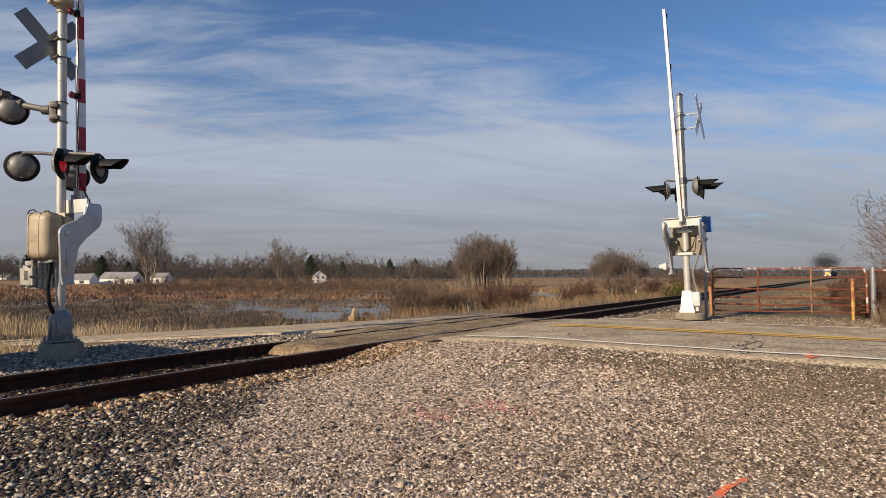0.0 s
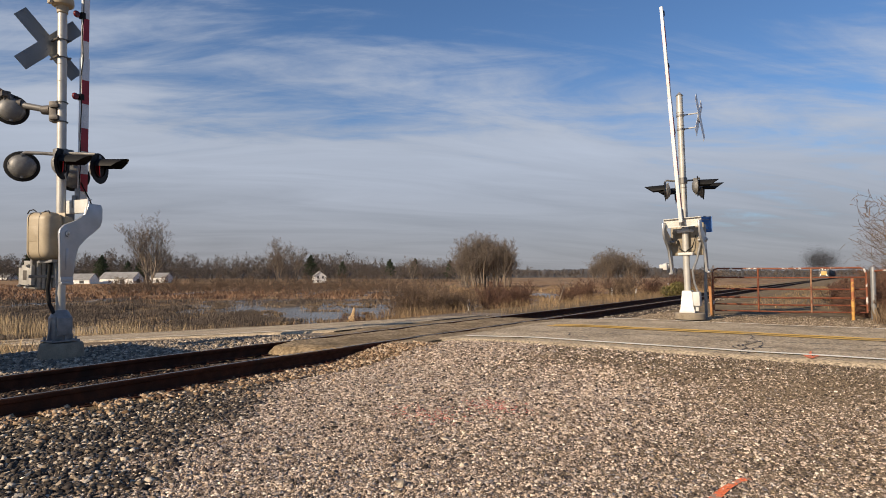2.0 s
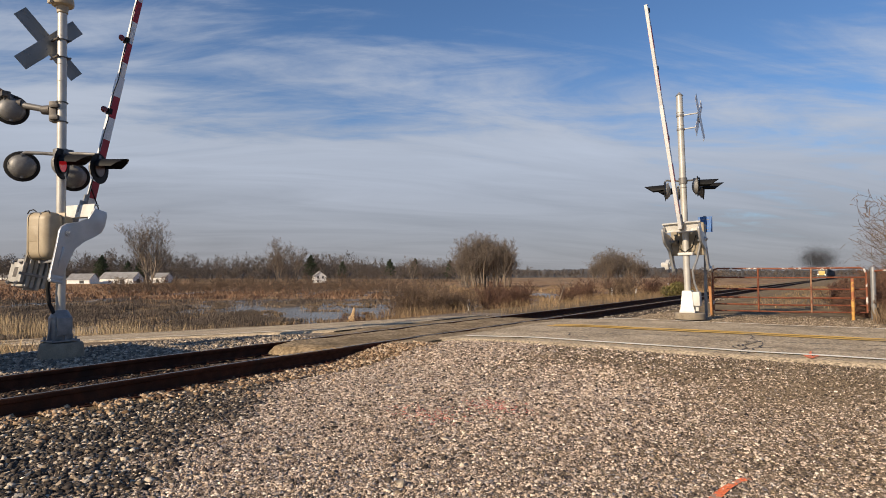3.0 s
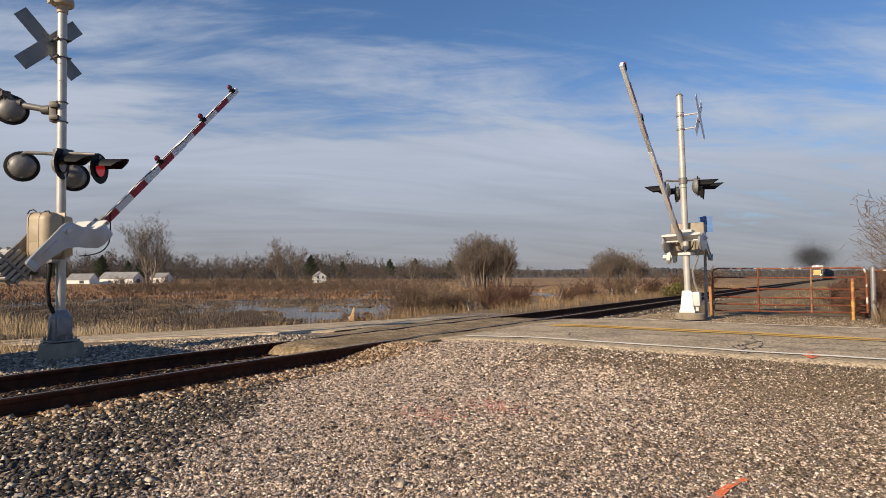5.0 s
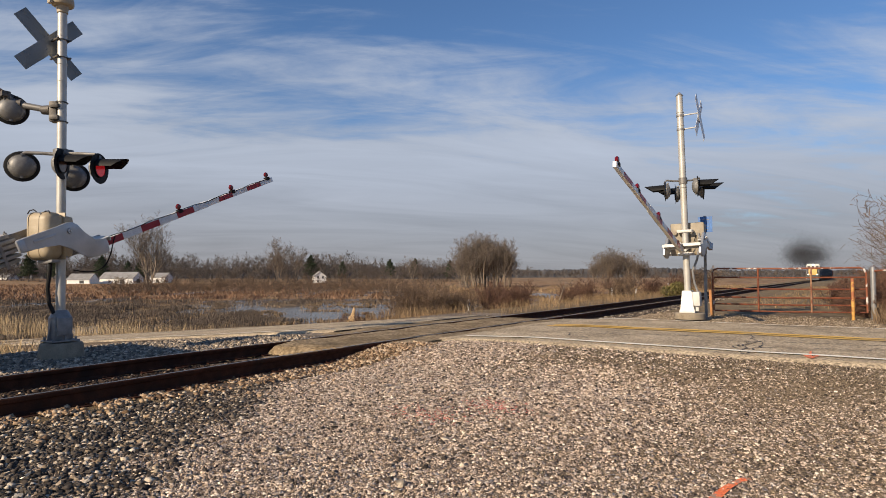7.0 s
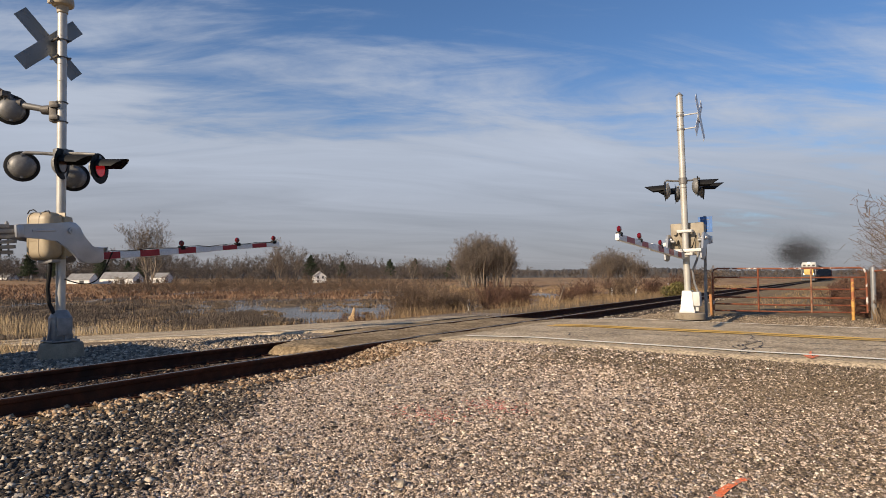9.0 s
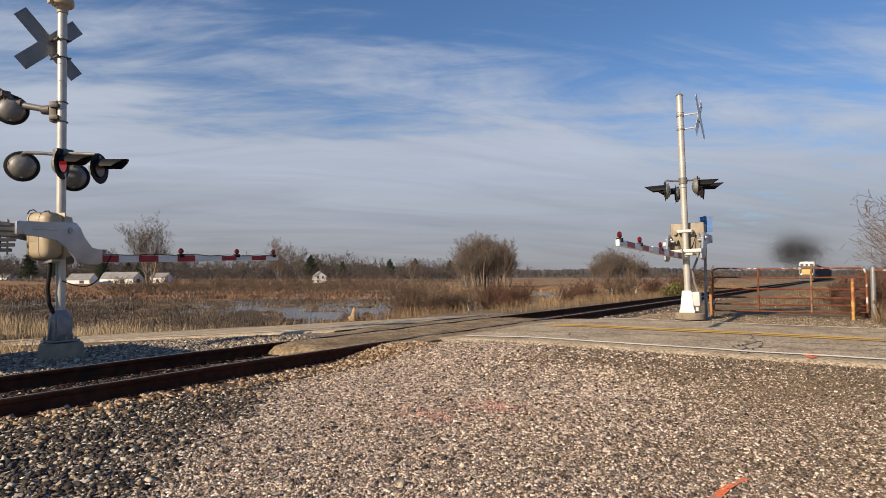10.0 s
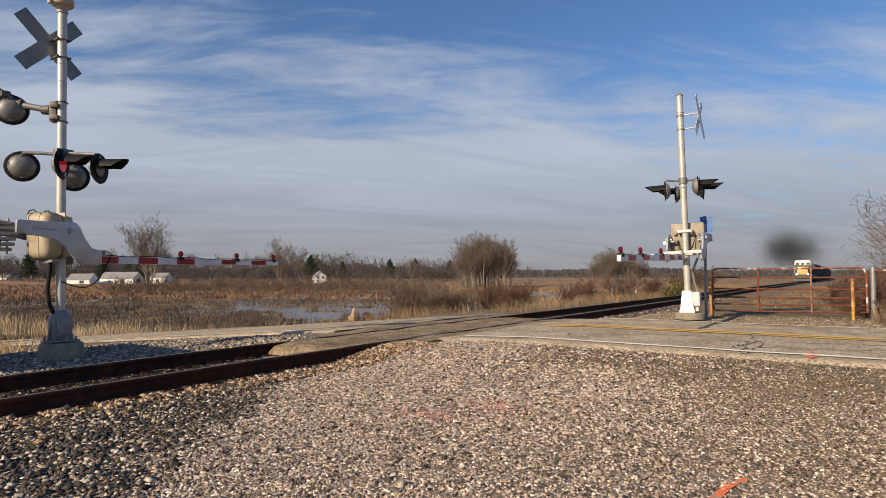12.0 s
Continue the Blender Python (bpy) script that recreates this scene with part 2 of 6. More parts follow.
M["asphalt"] = material("worn_asphalt", (0.36, 0.288, 0.196), (0.50, 0.405, 0.282), 1.2, 0.92, 0, 1.0, 26, ((0.19, 0.15, 0.105), (0.54, 0.70)), dist=0.02, spec=0.15, grain=0.55)
M["panel"] = material("crossing_asphalt", (0.20, 0.145, 0.085), (0.34, 0.26, 0.165), 2.4, 0.95, 0, 1.0, 17, ((0.12, 0.09, 0.055), (0.52, 0.7)), dist=0.025, spec=0.1, grain=0.5)
M["crack"] = material("crack_sealant", (0.03, 0.028, 0.026), (0.055, 0.05, 0.045), 8, 0.7, 0, 0.3, 60)
M["roadwhite"] = material("worn_white_marking", (0.86, 0.80, 0.66), (0.90, 0.85, 0.72), 3, 0.8, 0, 0.4, 80, ((0.44, 0.36, 0.26), (0.66, 0.80)), dist=0.004, spec=0.1)
M["roadyellow"] = material("worn_yellow_marking", (0.66, 0.40, 0.10), (0.74, 0.48, 0.15), 3, 0.9, 0, 0.4, 80, ((0.50, 0.38, 0.23), (0.50, 0.66)), dist=0.004, spec=0.1)
M["orange"] = material("orange_spray_paint", (0.85, 0.16, 0.05), (0.95, 0.24, 0.08), 40, 0.8, 0, 0.4, 80, ((0.36, 0.27, 0.19), (0.52, 0.60)), dist=0.004)
M["pinkpaint"] = material("faded_pink_paint", (0.58, 0.15, 0.12), (0.52, 0.26, 0.20), 14, 0.85, 0, 0.4, 80)
M["rust"] = material("rusty_tube", (0.13, 0.036, 0.017), (0.23, 0.070, 0.030), 10, 0.75, 0.1, 0.3, 80, ((0.09, 0.03, 0.02), (0.5, 0.7)), dist=0.004)
M["rustwhite"] = material("flaking_white_on_rust", (0.70, 0.67, 0.62), (0.72, 0.70, 0.66), 10, 0.6, 0, 0.2, 80, ((0.22, 0.07, 0.032), (0.41, 0.46)), dist=0.004)
M["rustpale"] = material("pale_rusted_tube", (0.24, 0.12, 0.065), (0.34, 0.21, 0.13), 8, 0.8, 0, 0.2, 80, ((0.17, 0.055, 0.028), (0.50, 0.60)), dist=0.004)
M["rustyellow"] = material("flaking_yellow_post", (0.50, 0.27, 0.06), (0.56, 0.32, 0.08), 9, 0.6, 0, 0.2, 80, ((0.30, 0.10, 0.04), (0.47, 0.53)), dist=0.004)
M["orangepost"] = material("orange_brown_post", (0.33, 0.145, 0.05), (0.43, 0.20, 0.07), 9, 0.7, 0, 0.3, 80, ((0.25, 0.09, 0.04), (0.55, 0.65)), dist=0.004)
M["blue"] = material("blue_sign_sheet", (0.03, 0.12, 0.36), (0.04, 0.16, 0.44), 5, 0.4, 0, 0.02, 80, dist=0.002)
M["bark"] = material("grey_bark", (0.17, 0.135, 0.10), (0.27, 0.22, 0.17), 3, 0.95, 0, 0.6, 20, dist=0.02)
M["twig"] = material("bare_twigs", (0.105, 0.083, 0.066), (0.175, 0.14, 0.112), 0.6, 0.95, 0, 0, 6, island=0.3)
M["farwood"] = material("far_bare_wood", (0.072, 0.06, 0.053), (0.125, 0.104, 0.09), 0.05, 0.95, 0, 0, 1, island=0.35)
M["shrubtwig"] = material("dark_shrub_twigs", (0.10, 0.066, 0.044), (0.175, 0.12, 0.08), 0.6, 0.95, 0, 0, 6, island=0.3)
M["redtwig"] = material("reddish_brush", (0.085, 0.044, 0.030), (0.15, 0.082, 0.055), 1.2, 0.95, 0, 0, 6, island=0.35)
M["pine"] = material("dark_needles", (0.022, 0.035, 0.018), (0.05, 0.065, 0.032), 0.7, 0.9, 0, 0, 6, island=0.4)
M["evergreen"] = material("olive_needles", (0.10, 0.092, 0.028), (0.19, 0.155, 0.055), 3, 0.9, 0, 0, 6, island=0.4)
M["reed"] = material("dead_reeds", (0.085, 0.066, 0.052), (0.15, 0.115, 0.086), 0.12, 0.95, 0, 0, 3, island=0.35)
M["straw"] = material("pale_straw", (0.33, 0.24, 0.135), (0.48, 0.365, 0.22), 0.4, 0.9, 0, 0, 3, island=0.3)
M["drygrass"] = material("brown_dry_grass", (0.175, 0.115, 0.062), (0.30, 0.205, 0.11), 0.5, 0.9, 0, 0, 3, island=0.35)
M["rustgrass"] = material("rust_brown_sedge", (0.15, 0.085, 0.052), (0.24, 0.142, 0.085), 0.08, 0.95, 0, 0, 3, island=0.3)
M["hummock"] = material("tan_brown_sedge", (0.17, 0.115, 0.068), (0.27, 0.19, 0.115), 0.3, 0.95, 0, 0, 3, island=0.35)
M["canopy"] = material("distant_canopy", (0.055, 0.052, 0.052), (0.105, 0.096, 0.092), 0.03, 1.0, 0, 0, 0.5, grain=0.3)
M["wood"] = material("splintered_wood", (0.50, 0.33, 0.17), (0.62, 0.44, 0.25), 6, 0.9, 0, 0.4, 40)
M["barnwhite"] = material("white_clapboard", (0.74, 0.73, 0.70), (0.80, 0.79, 0.76), 0.5, 0.6, 0, 0, 6)
M["barnroof"] = material("grey_shingle", (0.20, 0.195, 0.19), (0.27, 0.265, 0.26), 0.6, 0.8, 0, 0, 6)
M["dark"] = material("dark_opening", (0.03, 0.03, 0.032), (0.05, 0.05, 0.052), 1, 0.4, 0, 0, 6)
M["locoyellow"] = material("yellow_loco_paint", (0.55, 0.33, 0.09), (0.62, 0.39, 0.12), 2, 0.45, 0, 0, 20)
M["locowhite"] = material("white_loco_paint", (0.52, 0.51, 0.49), (0.58, 0.57, 0.55), 2, 0.45, 0, 0, 20)
M["locodark"] = material("dark_loco_steel", (0.03, 0.032, 0.036), (0.06, 0.062, 0.068), 2, 0.6, 0, 0, 20)
M["wagon"] = material("dark_grey_wagon", (0.045, 0.055, 0.07), (0.075, 0.085, 0.10), 1, 0.6, 0, 0, 20)
M["wagonred"] = material("rust_red_wagon", (0.16, 0.05, 0.035), (0.22, 0.075, 0.05), 1, 0.7, 0, 0, 20)
M["headlight"] = material("headlight", (0.9, 0.85, 0.7), (0.9, 0.85, 0.7), 1, 0.3, 0, 0, 20, emit=((1.0, 0.9, 0.72), 6.0))
M["smoke"] = material("diesel_soot", (0.022, 0.022, 0.025), (0.035, 0.035, 0.038), 0.3, 1.0, 0, 0, 2)


# ---------------------------------------------------------------- mesh tools
def box(bm, sx, sy, sz, m=None, bevel=0.0):
    r = bmesh.ops.create_cube(bm, size=1.0, matrix=(m or Matrix()) @ Matrix.Diagonal((sx, sy, sz, 1)))
    if bevel:
        es = {e for v in r["verts"] for e in v.link_edges}
        bmesh.ops.bevel(bm, geom=list(es), offset=bevel, segments=2, affect="EDGES", profile=0.6)


def rounded(bm, sx, sy, sz, m=None, r=0.05, ax=""):
    """A block with broad round edges; with ax="x" only those along x."""
    q = bmesh.ops.create_cube(bm, size=1.0, matrix=Matrix.Diagonal((sx, sy, sz, 1)))
    es = {e for v in q["verts"] for e in v.link_edges}
    if ax:
        es = {e for e in es if abs(e.verts[0].co.x - e.verts[1].co.x) > 1e-6}
    f0 = bmesh.ops.bevel(bm, geom=list(es), offset=r, segments=5, affect="EDGES", profile=0.5)
    done = {v for f in f0["faces"] for v in f.verts} | {v for v in q["verts"] if v.is_valid}
    bmesh.ops.transform(bm, matrix=m or Matrix(), verts=list(done))


def cyl(bm, r1, r2, depth, m=None, seg=20, caps=True):
    bmesh.ops.create_cone(bm, cap_ends=caps, segments=seg, radius1=r1, radius2=r2, depth=depth, matrix=m or Matrix())


def tube(bm, pts, r, seg=8, r_end=None):
    pts = [Vector(p) for p in pts]
    rings = []
    for i, p in enumerate(pts):
        d = (pts[min(i + 1, len(pts) - 1)] - pts[max(i - 1, 0)]).normalized()
        a = d.cross(Vector((0, 0, 1)) if abs(d.z) < 0.9 else Vector((1, 0, 0))).normalized()
        b = d.cross(a)
        k = i / max(1, len(pts) - 1)
        rr = r if r_end is None else r + (r_end - r) * k
        rings.append([bm.verts.new(p + (a * math.cos(2 * math.pi * j / seg) + b * math.sin(2 * math.pi * j / seg)) * rr) for j in range(seg)])
    for q, w in zip(rings, rings[1:]):
        for j in range(seg):
            bm.faces.new((q[j], q[(j + 1) % seg], w[(j + 1) % seg], w[j]))
    bm.faces.new(rings[0][::-1])
    bm.faces.new(rings[-1])


def lathe(bm, prof, m=None, seg=28, caps=True):
    """A turned body about local z; prof holds (radius, z)."""
    m = m or Matrix()
    rings = []
    for r, z in prof:
        rings.append([bm.verts.new(m @ Vector((max(r, 0.0005) * math.cos(2 * math.pi * j / seg), max(r, 0.0005) * math.sin(2 * math.pi * j / seg), z))) for j in range(seg)])
    for q, w in zip(rings, rings[1:]):
        for j in range(seg):
            bm.faces.new((q[j], q[(j + 1) % seg], w[(j + 1) % seg], w[j]))
    if caps:
        bm.faces.new(rings[0][::-1])
        bm.faces.new(rings[-1])


def prism(bm, outline, x0, x1, m=None):
    """An outline in the y-z plane drawn out from x0 to x1."""
    m = m or Matrix()
    a = [bm.verts.new(m @ Vector((x0, y, z))) for y, z in outline]
    b = [bm.verts.new(m @ Vector((x1, y, z))) for y, z in outline]
    n = len(outline)
    bm.faces.new(a[::-1])
    bm.faces.new(b)
    for i in range(n):
        bm.faces.new((a[i], a[(i + 1) % n], b[(i + 1) % n], b[i]))


def part(name, bm, mat, parent=None, label="", smooth=True, at=None):
    bmesh.ops.recalc_face_normals(bm, faces=bm.faces)
    me = bpy.data.meshes.new(name)
    bm.to_mesh(me)
    bm.free()
    me.materials.append(M[mat])
    if smooth:
        me.polygons.foreach_set("use_smooth", [True] * len(me.polygons))
        me.set_sharp_from_angle(angle=radians(35))
    ob = new(name, me)
    if parent:
        ob.parent = parent
    if at is not None:
        ob.matrix_basis = at
    if label:
        tagged(ob, label)
    return ob


def thing(name, m, label, category, group="", kind=""):
    ob = new(name)
    ob.empty_display_size = 0.2
    ob.matrix_basis = m
    return tagged(ob, label, category, group, kind)


def raw_mesh(name, verts, faces, mat, smooth=False):
    """verts: array n x 3; faces: array k x 3 or k x 4, given whole."""
    me = bpy.data.meshes.new(name)
    verts, faces = np.asarray(verts, np.float32), np.asarray(faces, np.int32)
    k = faces.shape[1]
    me.vertices.add(len(verts)); me.vertices.foreach_set("co", verts.ravel())
    me.loops.add(faces.size); me.loops.foreach_set("vertex_index", faces.ravel())
    me.polygons.add(len(faces))
    me.polygons.foreach_set("loop_start", np.arange(0, faces.size, k, dtype=np.int32))
    me.update(calc_edges=True)
    me.validate()
    me.materials.append(M[mat] if isinstance(mat, str) else mat)
    if smooth:
        me.polygons.foreach_set("use_smooth", np.ones(len(me.polygons), bool))
    return new(name, me)


# ---------------------------------------------------------------- the lie of the land
TRACK_X = -7.55


def smooth(a, b, v):
    t = np.clip((v - a) / (b - a), 0, 1)
    return t * t * (3 - 2 * t)


def road_z(x):
    """The road falls away beyond the track."""
    x = np.asarray(x, float)
    return np.where(x > -9.2, 0.06 * smooth(-6.8, -4.5, x), 0) + np.where(x < -9.2, -0.082 * np.minimum(-9.2 - x, 34), 0) - 0.0 * x


def wobble(x, y, s):
    return np.sin(x * 1.7 / s + 1.3) * np.cos(y * 1.3 / s + 0.4) + 0.6 * np.sin(x * 3.1 / s + y * 2.3 / s) + 0.4 * np.sin(-x * 5.3 / s + y * 4.7 / s + 2.0)


POND = ((-50, 58, 18, 19), (-79, 48, 15, 3.5), (-93, 62, 22, 3.5), (-66, 84, 26, 6), (-36, 78, 16, 9), (-30, 60, 12, 7), (-60, 118, 30, 5))


def pond_mask(x, y):
    m = np.zeros_like(x)
    for cx, cy, a, b in POND:
        u = ((x - cx) * 0.829 + (y - cy) * 0.559) / a
        v = (-(x - cx) * 0.559 + (y - cy) * 0.829) / b
        m = np.maximum(m, 1 - (u * u + v * v))
    return m + 0.12 * wobble(x, y, 9.0) + 0.13 * wobble(x, y, 3.6)


def ground_z(x, y):
    x, y = np.asarray(x, float), np.asarray(y, float)
    # embankment on the marsh side, level yard on the other
    bank = smooth(-11.8, -24.0, x) * 0.9 + smooth(-20, -40, x) * 0.1
    before = -0.24 - 2.76 * bank
    yard = -0.17 + 0.03 * wobble(x, y, 2.3) * smooth(-5.5, -3.5, x)
    bed = -0.22 + 0.0 * x
    s = smooth(-6.4, -4.6, x)
    z = bed * (1 - s) + yard * s
    z = np.where(x < -8.7, before, z)
    # rise to the road's edge, and the yard past it
    past = smooth(13.5, 16.5, y)
    yard2 = 0.03 - 0.15 * smooth(30, 120, y) - 1.6 * smooth(6, 40, x) * 0
    z = z + (yard2 - z) * past * smooth(-6.2, -4.4, x)
    lift = smooth(6.6, 8.4, y) * (1 - smooth(15.5, 17.2, y))
    z = z * (1 - lift) + (road_z(x) - 0.045) * lift
    # marsh
    far = smooth(-26, -40, x)
    z = z + 0.10 * far * wobble(x, y, 6.0)
    # land rises gently into the far woods
    d = np.hypot(x, y)
    z = z + 2.0 * smooth(390, 560, d) * smooth(-30, -60, x)
    z = z - 2.6 * smooth(8, 60, x)
    w = smooth(-0.05, 0.25, pond_mask(x, y)) * far
    return z * (1 - w) + (-3.55) * w


def packed(x, y):
    """Where the yard is driven hard: the wheel path along the road and the open corner."""
    w = wobble(x, y, 1.5)
    a = 0.70 * smooth(-4.0, -1.2, x + 0.45 * w) * smooth(2.4, 5.4, y) * (1 - smooth(9.05, 9.35, y))
    s = smooth(5.4, 8.2, y + 0.35 * w) * (1 - smooth(9.05, 9.35, y)) * smooth(-5.2, -3.6, x)
    return np.clip(np.maximum(a, s), 0, 1)


def axis(near0, near1, step, lo, hi, grow=1.10):
    a = list(np.arange(near0, near1, step))
    s, v = step, near1
    while v < hi:
        a.append(v); s *= grow; v += s
    a.append(hi)
    s, v, left = step, near0, []
    while v > lo:
        s *= grow; v -= s; left.append(max(v, lo))
    return np.array(sorted(left) + a)


def grid_mesh(name, xs, ys, zf, mat):
    X, Y = np.meshgrid(xs, ys)
    Z = zf(X, Y)
    nx, ny = len(xs), len(ys)
    i = np.arange(nx * ny).reshape(ny, nx)
    f = np.stack([i[:-1, :-1], i[:-1, 1:], i[1:, 1:], i[1:, :-1]], -1).reshape(-1, 4)
    return raw_mesh(name, np.stack([X, Y, Z], -1).reshape(-1, 3), f, mat, True)


def ground_material():
    m = bpy.data.materials.new("ground_mix")
    m.use_nodes = True
    nt = m.node_tree
    N, K = nt.nodes.new, nt.links.new
    b = nt.nodes["Principled BSDF"]
    b.inputs["Roughness"].default_value = 0.95
    b.inputs["Specular IOR Level"].default_value = 0.2
    tc = N("ShaderNodeTexCoord").outputs["Object"]

    def noise_tex(scale, detail=6, rough=0.6):
        n = N("ShaderNodeTexNoise")
        n.inputs["Scale"].default_value, n.inputs["Detail"].default_value, n.inputs["Roughness"].default_value = scale, detail, rough
        K(tc, n.inputs["Vector"])
        return n.outputs[0]

    def ramp(src, lo, hi):
        r = N("ShaderNodeMapRange"); r.interpolation_type = "SMOOTHSTEP"
        r.inputs[1].default_value, r.inputs[2].default_value = lo, hi
        K(src, r.inputs[0])
        return r.outputs[0]

    def mixc(f, a, c):
        x = N("ShaderNodeMix"); x.data_type = "RGBA"
        for key, v in (("A", a), ("B", c)):
            if isinstance(v, tuple):
                x.inputs[key].default_value = (*v, 1)
            else:
                K(v, x.inputs[key])
        K(f, x.inputs["Factor"])
        return x.outputs["Result"]

    vc = N("ShaderNodeVertexColor"); vc.layer_name = "zone"
    sp = N("ShaderNodeSeparateColor"); K(vc.outputs[0], sp.inputs[0])
    vor = N("ShaderNodeTexVoronoi"); vor.inputs["Scale"].default_value = 42; K(tc, vor.inputs["Vector"])
    grit = mixc(ramp(noise_tex(55, 4), 0.35, 0.65), (0.20, 0.152, 0.113), (0.48, 0.376, 0.29))
    grit = mixc(ramp(vor.outputs["Distance"], 0.1, 0.6), grit, (0.15, 0.12, 0.092))
    grit = mixc(ramp(noise_tex(0.9, 5), 0.42, 0.62), grit, mixc(ramp(noise_tex(70, 3), 0.35, 0.65), (0.15, 0.12, 0.09), (0.37, 0.30, 0.225)))
    dirt = mixc(ramp(noise_tex(1.4, 7), 0.35, 0.65), (0.14, 0.10, 0.055), (0.25, 0.185, 0.108))
    marsh = mixc(ramp(noise_tex(0.11, 8, 0.7), 0.36, 0.64), (0.12, 0.088, 0.060), (0.22, 0.16, 0.10))
    marsh = mixc(ramp(noise_tex(0.9, 6, 0.7), 0.4, 0.75), marsh, (0.26, 0.195, 0.125))
    rusty = mixc(ramp(noise_tex(0.06, 8, 0.7), 0.35, 0.65), (0.22, 0.125, 0.065), (0.36, 0.235, 0.125))
    at2 = N("ShaderNodeAttribute"); at2.attribute_name = "packed"
    pk = mixc(ramp(noise_tex(38, 5, 0.7), 0.38, 0.62), (0.11, 0.08, 0.053), (0.33, 0.25, 0.165))
    pk = mixc(ramp(noise_tex(2.2, 6, 0.65), 0.5, 0.72), pk, (0.22, 0.175, 0.12))
    grit = mixc(at2.outputs["Fac"], grit, pk)
    col = mixc(sp.outputs[0], dirt, grit)
    col = mixc(sp.outputs[1], col, marsh)
    col = mixc(sp.outputs[2], col, rusty)
    K(col, b.inputs["Base Color"])
    bp = N("ShaderNodeBump"); bp.inputs["Strength"].default_value = 0.8; bp.inputs["Distance"].default_value = 0.02
    K(noise_tex(60, 5), bp.inputs["Height"]); K(bp.outputs[0], b.inputs["Normal"])
    return m


def make_ground():
    xs = axis(-13, 5, 0.16, -2600, 1500, 1.05)
    ys = axis(0.5, 20, 0.16, -400, 3000, 1.05)
    ob = grid_mesh("ground", xs, ys, ground_z, ground_material())
    X, Y = np.meshgrid(xs, ys)
    d = np.hypot(X, Y)
    yard = np.clip(smooth(-6.0, -4.5, X) * (1 - smooth(15.2, 16.4, Y)) * (1 - smooth(8, 30, X)) * (1 - smooth(24, 90, Y) * 0.7) + smooth(-13, -12, X) * (X < -8.6) * (Y < 20), 0, 1)
    marsh = smooth(-12.5, -15.5, X)
    rusty = marsh * smooth(88, 110, d) * (1 - smooth(380, 480, d) * 0.4)
    rusty = np.clip(rusty + 0.25 * marsh * wobble(X, Y, 14.0) * (d > 90), 0, 1)
    a = ob.data.color_attributes.new("zone", "FLOAT_COLOR", "POINT")
    a.data.foreach_set("color", np.stack([yard, marsh, rusty, np.ones_like(X)], -1).astype(np.float32).ravel())
    p = ob.data.attributes.new("packed", "FLOAT", "POINT")
    p.data.foreach_set("value", packed(X, Y).astype(np.float32).ravel())
    tagged(ob, "gravel yard running down into dry brown marsh", "ground", kind="structure")


make_ground()


def water_material():
    m = bpy.data.materials.new("pond_water")
    m.use_nodes = True
    nt = m.node_tree
    b = nt.nodes["Principled BSDF"]
    b.inputs["Base Color"].default_value = (0.035, 0.04, 0.045, 1)
    b.inputs["Roughness"].default_value = 0.12
    n = nt.nodes.new("ShaderNodeTexNoise"); n.inputs["Scale"].default_value = 2.2; n.inputs["Detail"].default_value = 5
    tc = nt.nodes.new("ShaderNodeTexCoord")
    nt.links.new(tc.outputs["Object"], n.inputs["Vector"])
    bp = nt.nodes.new("ShaderNodeBump"); bp.inputs["Strength"].default_value = 0.35; bp.inputs["Distance"].default_value = 0.08
    nt.links.new(n.outputs[0], bp.inputs["Height"]); nt.links.new(bp.outputs[0], b.inputs["Normal"])
    return m


def make_water():
    me = bpy.data.meshes.new("water")
    me.from_pydata([(-190, 20, -3.12), (-22, 20, -3.12), (-22, 160, -3.12), (-190, 160, -3.12)], [], [(0, 1, 2, 3)])
    me.materials.append(water_material())
    tagged(new("water", me), "still grey-blue marsh pond with reedy edges", "pond", kind="structure")


make_water()


